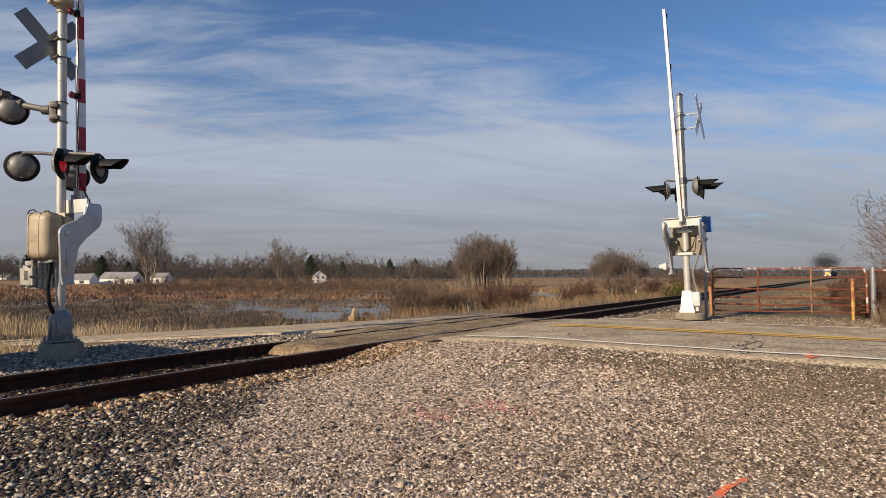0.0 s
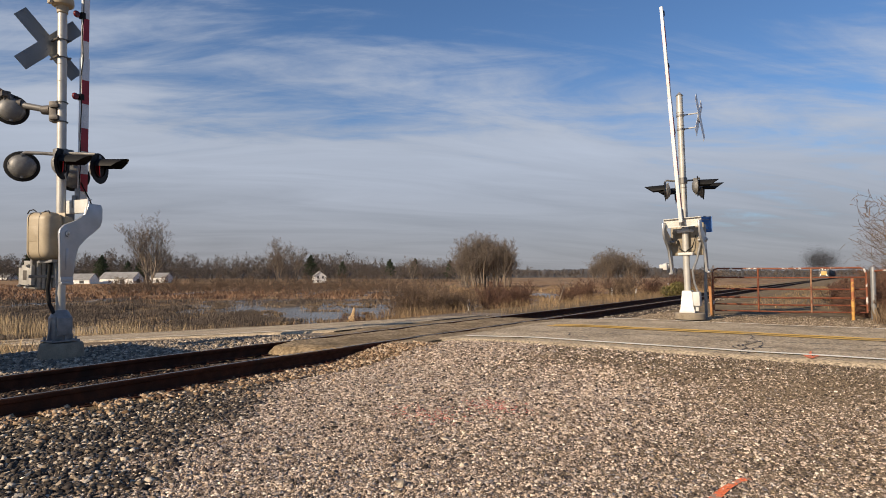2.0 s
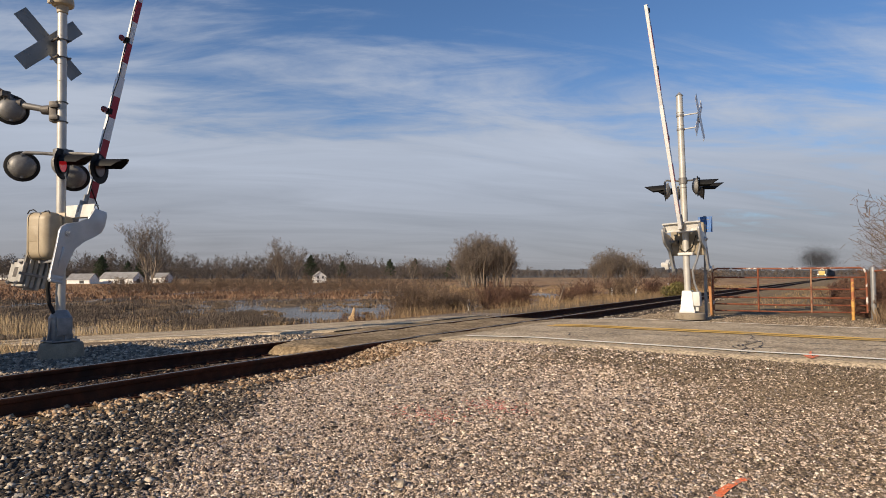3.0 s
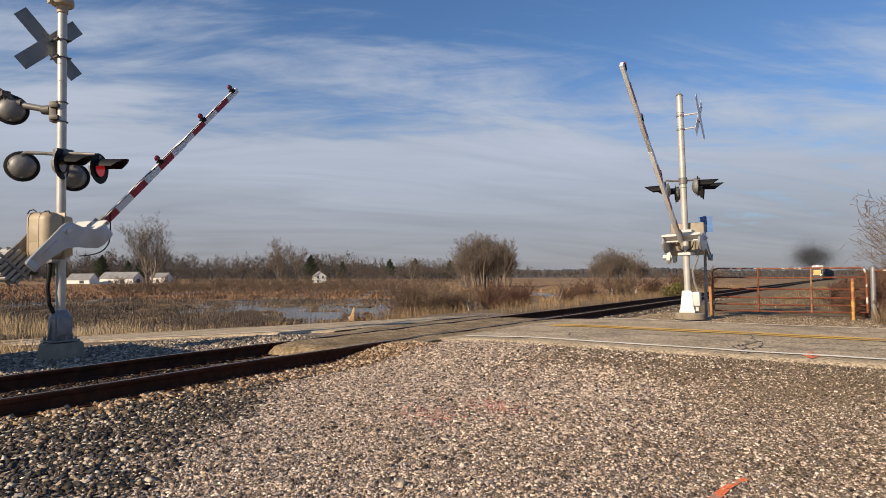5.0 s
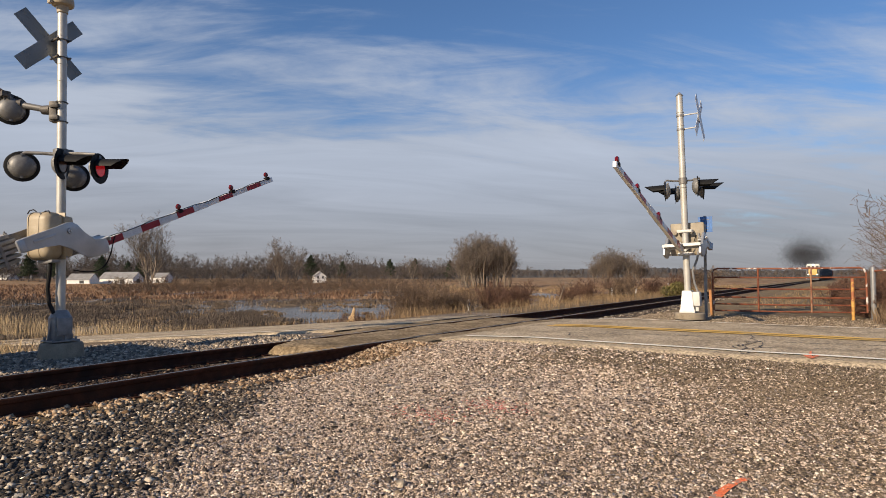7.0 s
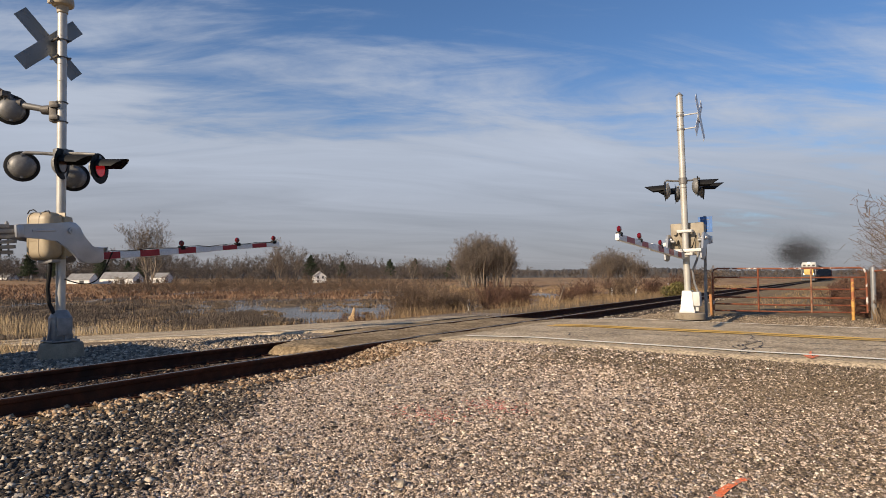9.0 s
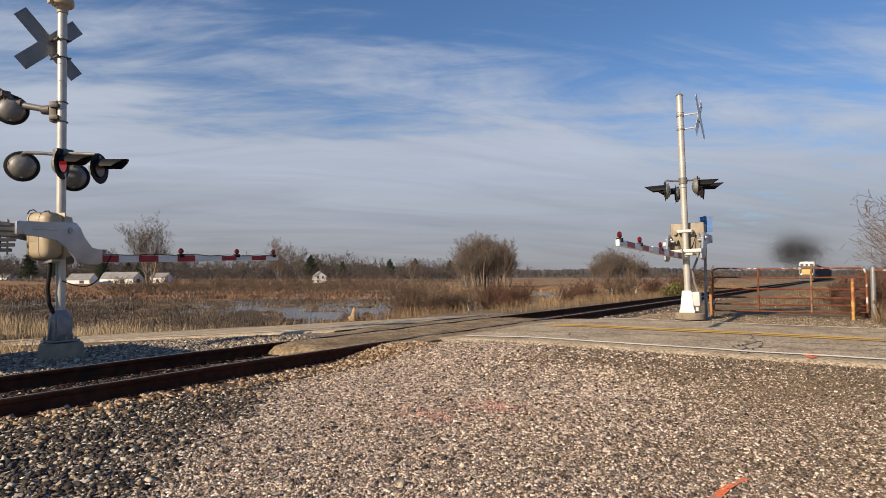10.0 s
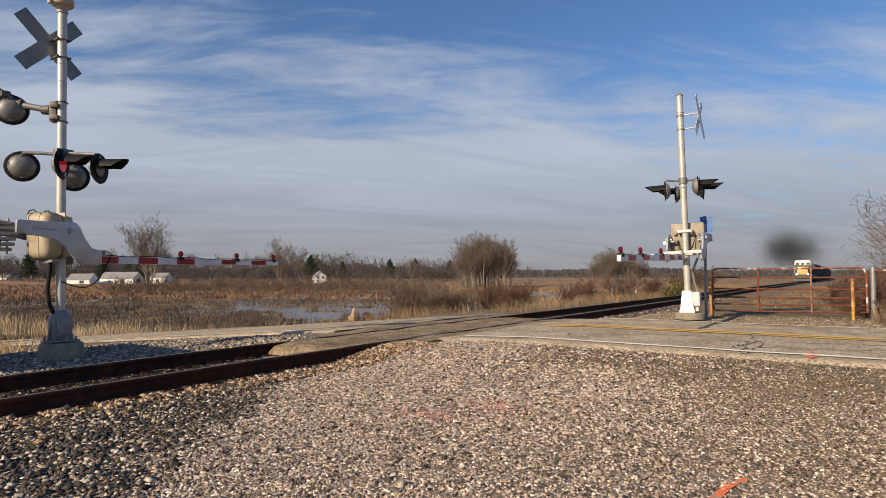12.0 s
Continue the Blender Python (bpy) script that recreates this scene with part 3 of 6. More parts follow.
# ---------------------------------------------------------------- road
def make_road():
    xs = np.concatenate([np.linspace(-120, -20, 60), np.linspace(-19.5, -8.95, 70)])
    ys = np.array([9.05, 9.2] + list(np.arange(9.4, 15.3, 0.2)) + [15.3, 15.5])

    def z(X, Y):
        edge = np.where((Y < 9.1) | (Y > 15.4), -0.10, 0.0)
        return road_z(X) + edge + 0.003 * wobble(X, Y, 1.1)
    road = thing("road", Matrix(), "worn tan-grey asphalt road over the crossing", "road", kind="structure")
    a = grid_mesh("carriageway", xs, ys, z, "asphalt"); a.parent = road
    xs2 = np.concatenate([np.linspace(-6.28, 4, 70), np.linspace(4.5, 60, 40)])
    b = grid_mesh("carriageway", xs2, ys, z, "asphalt"); b.parent = road

    def strip(name, y0, y1, x0, x1, mat, h):
        xx = np.linspace(x0, x1, max(4, int(abs(x1 - x0) * 6)))
        o = grid_mesh(name, xx, np.array([y0, y1]), lambda X, Y: road_z(X) + 0.003 * wobble(X, Y, 1.1) + h, mat)
        o.parent = road
        return o
    strip("edge_line", 9.62, 9.77, -6.0, 60, "roadwhite", 0.014)
    strip("edge_line", 9.62, 9.76, -70, -9.6, "roadwhite", 0.014)
    strip("centre_line", 12.40, 12.62, -5.6, 60, "roadyellow", 0.012)
    strip("centre_line", 12.72, 12.94, -5.6, 60, "roadyellow", 0.012)
    strip("edge_line", 15.2, 15.3, -5.4, 60, "roadwhite", 0.014)
    # sealed cracks
    rnd = random.Random(4)
    cracks = [(-5.2, 10.9, 6, 40), (-4.4, 11.5, 3, 60), (-2.0, 11.1, 2, 70), (-5.6, 11.9, -4, 40), (-0.5, 10.6, 4, 40), (-1.26, 9.35, 97, 76), (-1.3, 9.6, 92, 40), (-0.9, 11.4, 18, 70), (0.2, 11.0, 10, 60), (-4.2, 11.1, 8, 44), (-3.8, 10.2, 150, 24)]
    for k in range(7):
        cracks.append((-1.45 + rnd.gauss(0, 0.10), 10.0 + 1.3 * rnd.random(), rnd.uniform(0, 180), rnd.randrange(5, 13)))
    for x0, y0, ang, n in cracks:
        bm = bmesh.new()
        x, y, a = x0, y0, radians(ang)
        pl = None
        for i in range(n):
            w = 0.004 + 0.016 * rnd.random() ** 1.5
            nx, ny = -math.sin(a) * w, math.cos(a) * w
            z0 = float(road_z(x)) + 0.007 + 0.003 * float(wobble(np.float64(x), np.float64(y), 1.1))
            q = (bm.verts.new((x + nx, y + ny, z0)), bm.verts.new((x - nx, y - ny, z0)))
            if pl:
                bm.faces.new((pl[0], pl[1], q[1], q[0]))
            pl = q
            a += rnd.uniform(-0.9, 0.9)
            a += (radians(ang) - a) * 0.4
            x += math.cos(a) * 0.05
            y += math.sin(a) * 0.05
        part("sealed_crack", bm, "crack", road, "black tar-sealed crack")


make_road()

# ---------------------------------------------------------------- track
def track_dip(y):
    """The rails sag a little on the near side of the crossing."""
    return -0.045 * float(smooth(7.0, 1.0, np.float64(y)))


def rail_bm(x, y0, y1):
    prof = ((-0.070, -0.180), (0.070, -0.180), (0.070, -0.168), (0.016, -0.145), (0.010, -0.060), (0.036, -0.042), (0.037, -0.008), (0.030, 0.0), (-0.030, 0.0), (-0.037, -0.008), (-0.036, -0.042), (-0.010, -0.060), (-0.016, -0.145), (-0.070, -0.168))
    bm = bmesh.new()
    ys = [y0 + i * 1.0 for i in range(int(min(20, y1 - y0)))]
    ys += [v for v in (40, 80, 160, 320, 640, 900) if ys[-1] < v < y1] + [y1]
    rings = [[bm.verts.new((x + a, y, b + track_dip(y))) for a, b in prof] for y in ys]
    for q, w in zip(rings, rings[1:]):
        for j in range(len(prof)):
            bm.faces.new((q[j], q[(j + 1) % len(prof)], w[(j + 1) % len(prof)], w[j]))
    bm.faces.new(rings[0]); bm.faces.new(rings[-1][::-1])
    return bm


def make_track():
    track = thing("railway_track", Matrix(), "rusty single railway track on wooden ties and ballast", "railway", kind="structure")
    for x in (TRACK_X - 0.75, TRACK_X + 0.75):
        r = part("rail", rail_bm(x, -14, 1200), "rail", track, "rust-brown steel rail")
        bm = bmesh.new()
        ys = [-14 + i for i in range(34)] + [40, 80, 160, 320, 640, 1200]
        vs = [(bm.verts.new((x - 0.028, y, track_dip(y) + 0.004)), bm.verts.new((x + 0.020, y, track_dip(y) + 0.004))) for y in ys]
        for q, w in zip(vs, vs[1:]):
            bm.faces.new((q[0], q[1], w[1], w[0]))
        part("running_surface", bm, "railtop", r, "dull worn rail head")
    bm = bmesh.new()
    box(bm, 2.6, 0.22, 0.17, Matrix(), 0.012)
    me = None
    rnd = random.Random(3)
    y = -13.5
    while y < 110:
        if not 7.3 < y < 15.5:
            if me is None:
                first = part("tie", bm, "tie", track)
                me, ob = first.data, first
            else:
                ob = new("tie", me)
                ob.parent = track
            ob.matrix_basis = pose(TRACK_X + rnd.uniform(-0.05, 0.05), y, -0.280 + rnd.uniform(-0.01, 0.004) + track_dip(y), 0, 0, rnd.uniform(-1.5, 1.5))
            if y < 14:
                for s in (-0.75, 0.75):
                    b2 = bmesh.new()
                    box(b2, 0.34, 0.19, 0.014, pose(TRACK_X + s, y, -0.182 + track_dip(y)), 0.003)
                    for a, c in ((-0.1, 0.06), (0.1, -0.06), (-0.1, -0.06), (0.1, 0.06)):
                        box(b2, 0.034, 0.034, 0.03, pose(TRACK_X + s + a, y + c, -0.17 + track_dip(y)), 0.004)
                    part("tie_plate", b2, "rail", track)
        y += 0.52


make_track()


def panel_mesh(name, x0, x1, y0, y1, parent, ragged):
    """A strip of asphalt with broken, rounded ends."""
    rnd = random.Random(int(x0 * 100))
    nx, ny = max(3, int((x1 - x0) / 0.12)), int((y1 - y0) / 0.14)
    bm = bmesh.new()
    rows = []
    for j in range(ny + 1):
        v = j / ny
        row = []
        for i in range(nx + 1):
            u = i / nx
            x, y = x0 + u * (x1 - x0), y0 + v * (y1 - y0)
            end = min(j, ny - j)
            z = -0.008 + 0.012 * float(wobble(np.float64(x), np.float64(y), 0.8)) - (0.19, 0.05, 0.012, 0.003)[min(end, 3)]
            if end == 0 or end == 1:
                y += rnd.uniform(-0.05, 0.05) + ragged * (u - 0.5)
            row.append(bm.verts.new((x, y, z)))
        rows.append(row)
    for a, b in zip(rows, rows[1:]):
        for i in range(nx):
            bm.faces.new((a[i], a[i + 1], b[i + 1], b[i]))
    # side skirts
    for side in (0, nx):
        low = [bm.verts.new((r[side].co.x, r[side].co.y, -0.2)) for r in rows]
        for k in range(ny):
            bm.faces.new((rows[k][side], rows[k + 1][side], low[k + 1], low[k]))
    return part(name, bm, "panel", parent)


def make_crossing():
    c = thing("crossing_surface", Matrix(), "patched asphalt crossing surface between and beside the rails", "crossing", kind="structure")
    panel_mesh("gauge_panel", TRACK_X - 0.66, TRACK_X + 0.655, 7.0, 15.3, c, 0.35)
    panel_mesh("field_panel", TRACK_X + 0.80, TRACK_X + 1.35, 7.95, 15.6, c, -0.35)
    panel_mesh("field_panel", TRACK_X - 1.45, TRACK_X - 0.80, 8.7, 15.6, c, 0.2)


make_crossing()


# ---------------------------------------------------------------- loose stones
def stones(name, centres, sizes, mat, seed, label, small=False):
    rng = np.random.default_rng(seed)
    if small:
        V = np.array([(1, -0.5, -0.2), (0.8, 0.7, -0.2), (-1, 0.6, -0.2), (-0.8, -0.7, -0.2), (0.45, 0.1, 0.9), (-0.5, -0.1, 0.8)], float)
        Fc = np.array([(0, 1, 4), (1, 2, 5), (1, 5, 4), (2, 3, 5), (3, 0, 4), (3, 4, 5)])
    else:
        # split blocks with slanting faces
        V = np.array([(-1, -0.8, -0.6), (1, -0.9, -0.5), (0.9, 0.8, -0.6), (-0.8, 0.9, -0.7), (-0.7, -0.6, 0.7), (0.6, -0.8, 0.5), (0.8, 0.5, 0.75), (-0.9, 0.6, 0.6)])
        Fc = np.array([(0, 2, 1), (0, 3, 2), (4, 5, 6), (4, 6, 7), (0, 1, 5), (0, 5, 4), (1, 2, 6), (1, 6, 5), (2, 3, 7), (2, 7, 6), (3, 0, 4), (3, 4, 7)])
    nv = len(V)
    n = len(centres)
    q = rng.normal(size=(n, 4)); q /= np.linalg.norm(q, axis=1)[:, None]
    if small:
        q[:, 1:3] *= 0.28
        q /= np.linalg.norm(q, axis=1)[:, None]
    w, x, y, z = q.T
    R = np.stack([1 - 2 * (y * y + z * z), 2 * (x * y - z * w), 2 * (x * z + y * w), 2 * (x * y + z * w), 1 - 2 * (x * x + z * z), 2 * (y * z - x * w), 2 * (x * z - y * w), 2 * (y * z + x * w), 1 - 2 * (x * x + y * y)], -1).reshape(n, 3, 3)
    ax = rng.uniform(0.38, 1.45, (n, 1, 3)) * sizes[:, None, None]
    P = V[None] * (1 + rng.uniform(-0.30, 0.30, (n, nv, 1))) * ax
    P = np.einsum("nij,nkj->nki", R, P)
    P[:, :, 2] *= 0.68
    P += centres[:, None, :]
    faces = Fc[None] + (np.arange(n) * nv)[:, None, None]
    ob = raw_mesh(name, P.reshape(-1, 3), faces.reshape(-1, 3), mat)
    return tagged(ob, label, "gravel", kind="stuff")


def loose_stones(heap, centres, sizes):
    """The nearest ballast, stone by stone, on a dozen shared shapes."""
    rnd = random.Random(17)
    shapes = []
    for k in range(12):
        bm = bmesh.new()
        bmesh.ops.create_cube(bm, size=1.5)
        for v in bm.verts:
            v.co = Vector((v.co.x * rnd.uniform(0.7, 1.25), v.co.y * rnd.uniform(0.55, 1.1), v.co.z * rnd.uniform(0.45, 0.95)))
        bmesh.ops.triangulate(bm, faces=bm.faces)
        me = bpy.data.meshes.new("stone")
        bm.to_mesh(me)
        bm.free()
        me.materials.append(M["loose"])
        shapes.append(me)
    for (x, y, z), r in zip(centres.tolist(), sizes.tolist()):
        ob = new("stone", shapes[rnd.randrange(12)])
        ob.parent = heap
        ob.matrix_basis = pose(x, y, z, rnd.uniform(-40, 40), rnd.uniform(-40, 40), rnd.uniform(0, 360)) @ Matrix.Diagonal((r, r, r * 0.85, 1))


def scatter(n, x0, x1, y0, y1, seed, keep=None):
    rng = np.random.default_rng(seed)
    xy = rng.uniform((x0, y0), (x1, y1), (n, 2))
    if keep is not None:
        xy = xy[rng.random(len(xy)) < keep(xy[:, 0], xy[:, 1])]
    return xy


def make_stones():
    rng = np.random.default_rng(11)

    def seen(x, y):
        """the stretch in front of the yard, thinned with distance"""
        d = np.hypot(x, y)
        return np.clip(1.35 - d / 17.0, 0.2, 1)

    def fringe(x, y):
        """thinner behind and beside the eye"""
        return (0.12 + 0.88 * smooth(0.6, 1.4, y) * (1 - smooth(1.8, 3.0, x))) * smooth(-1.5, 0.2, y + 0.4 * wobble(x, y, 0.8)) * (1 - smooth(3.0, 4.4, x + 0.4 * wobble(x, y, 0.8)))

    def lay(xy, lo, hi, lift=0.0, grow_by=0.0):
        s = rng.uniform(lo, hi, len(xy)) * (1 + grow_by * smooth(3.6, 6.0, xy[:, 1]) * smooth(-0.5, -2.5, xy[:, 0]))
        z = ground_z(xy[:, 0], xy[:, 1]) + s * 0.25 + lift
        return np.column_stack([xy, z]), s
    # dark ballast at the foot of the near rail
    xy = scatter(46000, -6.6, -2.2, -2.0, 7.4, 1, lambda x, y: fringe(x, y) * seen(x, y) * np.clip(1.0 - smooth(-4.5, -3.5, x + 0.70 * (y - 2.1) + 0.25 * wobble(x, y, 0.9)), 0.03, 1) * np.where((np.abs((y + 13.5 + 0.26) % 0.52 - 0.26) < 0.10) & (x < -6.22) & (y < 5.2), 0.05, 1))
    c, s = lay(xy, 0.012, 0.026)
    near = (c[:, 0] > -4.75) & (c[:, 0] < -3.45) & (c[:, 1] > 1.55) & (c[:, 1] < 2.75)
    pick = np.flatnonzero(near)[:300]
    rest = np.setdiff1d(np.arange(len(c)), pick)
    heap = stones("ballast_stones", c[rest], s[rest], "ballast", 1, "dark grey crushed ballast beside the rail")
    loose_stones(heap, c[pick], s[pick])
    # rust-stained row under the rail
    xy = scatter(9000, -6.74, -5.2, 0.6, 8.6, 2, lambda x, y: 0.85 * np.clip(1.0 - smooth(-6.5, -6.1, x - 0.08 * np.maximum(y - 3.5, 0)), 0.02, 1) * np.where((np.abs((y + 13.5 + 0.26) % 0.52 - 0.26) < 0.10) & (x < -6.22) & (y < 5.2), 0.06, 1))
    c, s = lay(xy, 0.014, 0.030, 0.012)
    stones("ballast_stones", c, s, "rustballast", 2, "rust-stained ballast along the rail foot")
    # between the rails, in stone coloured dark for the shade there, and past them
    xy = scatter(11000, -8.25, -6.9, -1.0, 7.2, 3)
    c, s = lay(xy, 0.016, 0.030, -0.005)
    stones("ballast_stones", c, s, "bedstone", 3, "ballast between the rails, with the shade there put into its dark colour")
    xy = scatter(14000, -12.8, -8.4, 1.5, 8.4, 4, lambda x, y: 0.9 - 0.4 * smooth(-11, -12.8, x))
    c, s = lay(xy, 0.018, 0.04)
    stones("ballast_stones", c, s, "shoulder", 4, "grey ballast on the far side of the track")
    # pale yard gravel
    xy = scatter(600000, -6.0, 4.5, -1.5, 9.2, 5, lambda x, y: fringe(x, y) * seen(x, y) * smooth(-4.6, -3.7, x + 0.70 * (y - 2.1) + 0.25 * wobble(x, y, 0.9)) * (1 - 0.92 * packed(x, y)))
    c, s = lay(xy, 0.0060, 0.0155, 0.0, 0.6)
    stones("yard_gravel", c, s, "gravel", 5, "pale tan crushed gravel of the yard", True)
    xy = scatter(60000, -6.0, 2.4, 1.2, 9.2, 15, lambda x, y: (0.16 + 0.6 * (1 - smooth(-4.1, -3.3, x + 0.70 * (y - 2.1)))) * seen(x, y) * (1 - 0.5 * packed(x, y)) * smooth(-4.6, -3.7, x + 0.70 * (y - 2.1)))
    c, s = lay(xy, 0.007, 0.017, 0.001, 0.5)
    stones("dark_gravel", c, s, "ballast", 15, "darker grey chips mixed into the yard gravel", True)
    xy = scatter(260000, -4.4, 4.5, 1.4, 9.2, 25, lambda x, y: 0.75 * packed(x, y) * seen(x, y) * fringe(x, y))
    c, s = lay(xy, 0.0050, 0.0112)
    stones("packed_gravel", c, s, "browngravel", 25, "fine brown gravel packed hard by wheels", True)
    # verge round the far signal and the lane behind the gate
    xy = scatter(22000, -5.9, 1.5, 15.5, 19.5, 6, lambda x, y: 0.9 - 0.6 * smooth(16.2, 19, y))
    c, s = lay(xy, 0.008, 0.022)
    stones("verge_gravel", c, s, "verge", 6, "tan gravel verge beside the road", True)
    xy = scatter(6000, -6.7, -5.2, 15.8, 40, 7)
    c, s = lay(xy, 0.02, 0.04)
    stones("ballast_stones", c, s, "ballast", 7, "dark ballast shoulder past the crossing")
    xy = scatter(5000, -9.6, -8.4, 15.8, 40, 8)
    c, s = lay(xy, 0.02, 0.04)
    stones("ballast_stones", c, s, "ballast", 8, "dark ballast on the marsh shoulder")


make_stones()


def make_paint():
    """Sprayed survey marks lying on the gravel."""
    def mark(name, pts, w, mat, label):
        bm = bmesh.new()
        pl = None
        rnd = random.Random(len(pts))
        for i, (x, y) in enumerate(pts):
            a, b = pts[max(0, i - 1)], pts[min(len(pts) - 1, i + 1)]
            dx, dy = b[0] - a[0], b[1] - a[1]
            k = math.hypot(dx, dy)
            ww = w * rnd.uniform(0.7, 1.2)
            z = float(ground_z(x, y)) + 0.011
            z = float(road_z(x)) + 0.003 * float(wobble(np.float64(x), np.float64(y), 1.1)) + 0.012 if y > 9.1 else z
            q = (bm.verts.new((x - dy / k * ww, y + dx / k * ww, z)), bm.verts.new((x + dy / k * ww, y - dx / k * ww, z)))
            if pl:
                bm.faces.new((pl[0], pl[1], q[1], q[0]))
            pl = q
        tagged(part(name, bm, mat), label, "paint mark")
    mark("paint_mark", [(-0.72, 3.7), (-0.70, 3.9), (-0.685, 4.08), (-0.66, 4.25), (-0.625, 4.38), (-0.585, 4.49)], 0.030, "orange", "bright orange spray mark on the gravel")
    mark("paint_mark", [(-0.55, 9.75), (-0.50, 9.60), (-0.45, 9.42), (-0.40, 9.30)], 0.035, "orange", "orange spray arrow at the road edge")
    mark("paint_mark", [(-0.46, 10.1), (-0.45, 9.8), (-0.44, 9.4)], 0.018, "orange", "orange spray stroke at the road edge")
    mark("paint_mark", [(-0.44, 9.35), (-0.38, 9.55), (-0.33, 9.72)], 0.03, "orange", "orange spray barb at the road edge")
    rng = np.random.default_rng(40)
    xy = np.concatenate([rng.normal((-2.87, 5.2), (0.20, 0.13), (420, 2)), rng.normal((-3.25, 4.62), (0.20, 0.12), (230, 2))])
    stones("painted_gravel", np.column_stack([xy, ground_z(xy[:, 0], xy[:, 1]) + 0.007]), rng.uniform(0.007, 0.016, len(xy)), "pinkpaint", 41, "gravel flecked with faded pink spray paint", True)


make_paint()


# ---------------------------------------------------------------- crossing signals
def lamp_head(parent, m, flash=False, hood=True):
    """One flashing-light head: it faces local +y; its origin is the lens centre."""
    turn = pose(0, 0, 0, -90)      # local z of the turned parts to +y
    bm = bmesh.new()
    lathe(bm, ((0.105, -0.004), (0.18, -0.012), (0.256, -0.004), (0.262, 0.0), (0.256, 0.006), (0.18, 0.0), (0.112, 0.006)), turn, 36)
    disc = part("backboard", bm, "black", parent, "round black backing disc", at=m)
    bm = bmesh.new()
    lathe(bm, ((0.0, -0.135), (0.07, -0.130), (0.13, -0.112), (0.175, -0.075), (0.195, -0.035), (0.198, -0.012), (0.12, -0.01)), turn, 28)
    for a in (30, 150, 270):
        box(bm, 0.03, 0.05, 0.02, turn @ pose(0.17 * math.cos(radians(a)), 0.17 * math.sin(radians(a)), -0.05, 0, 0, a), 0.004)
    lathe(bm, ((0.200, -0.030), (0.206, -0.026), (0.206, -0.010), (0.200, -0.008)), turn, 28, False)
    box(bm, 0.035, 0.05, 0.06, pose(0, -0.07, 0.185), 0.008)
    box(bm, 0.05, 0.04, 0.035, pose(0, -0.045, -0.19), 0.006)
    for a in (-0.188, 0.188):
        box(bm, 0.03, 0.05, 0.05, pose(a, -0.035, 0.03), 0.006)
    part("housing", bm, "lamphouse", disc, "domed grey lamp housing")
    if hood:
        bm = bmesh.new()
        seg, rows = 18, []
        for k in range(2):
            for r in (0.165, 0.160):
                row = []
                for i in range(seg + 1):
                    a = radians(8 + 164 * i / seg)
                    cut = 0.50 - 0.24 * (1 - math.sin(max(0, a if a < math.pi / 2 else math.pi - a))) if k else 0.0
                    row.append(bm.verts.new((r * math.cos(a), cut, r * math.sin(a) - (0.012 if k else 0))))
                rows.append(row)
        o0, i0, o1, i1 = rows
        for i in range(seg):
            bm.faces.new((o0[i], o0[i + 1], o1[i + 1], o1[i]))
            bm.faces.new((i0[i], i1[i], i1[i + 1], i0[i + 1]))
            bm.faces.new((o1[i], o1[i + 1], i1[i + 1], i1[i]))
        bm.faces.new((o0[0], o1[0], i1[0], i0[0])); bm.faces.new((o0[-1], i0[-1], i1[-1], o1[-1]))
        part("hood", bm, "black", disc, "long black sun hood")
    bm = bmesh.new()
    lathe(bm, ((0.140, 0.006), (0.158, 0.006), (0.158, 0.024), (0.140, 0.024), (0.140, 0.006)), turn, 28, False)
    part("bezel", bm, "black", disc)
    bm = bmesh.new()
    lathe(bm, ((0.0, 0.010), (0.145, 0.010), (0.145, 0.014), (0.10, 0.024), (0.0, 0.030)), turn, 24)
    ls = part("lens", bm, "lens_off", disc, "dull red-brown unlit lens")
    if not hood or not flash:
        return None
    # turning two-faced lens disc
    bpy.data.objects.remove(ls)
    bm = bmesh.new()
    cyl(bm, 0.138, 0.138, 0.006, turn, 24)
    ls = part("lens", bm, "lens_off", disc, "red lens flashing on and off", at=pose(0, 0.012, 0))
    ls.data.materials.append(M["lens_on"])
    for f in ls.data.polygons:
        f.material_index = 1 if f.normal.y > -0.5 else 0
    return ls


def lean(deg):
    """Settled a little out of plumb."""
    return Matrix.Rotation(radians(deg), 4, (-0.559, 0.829, 0))


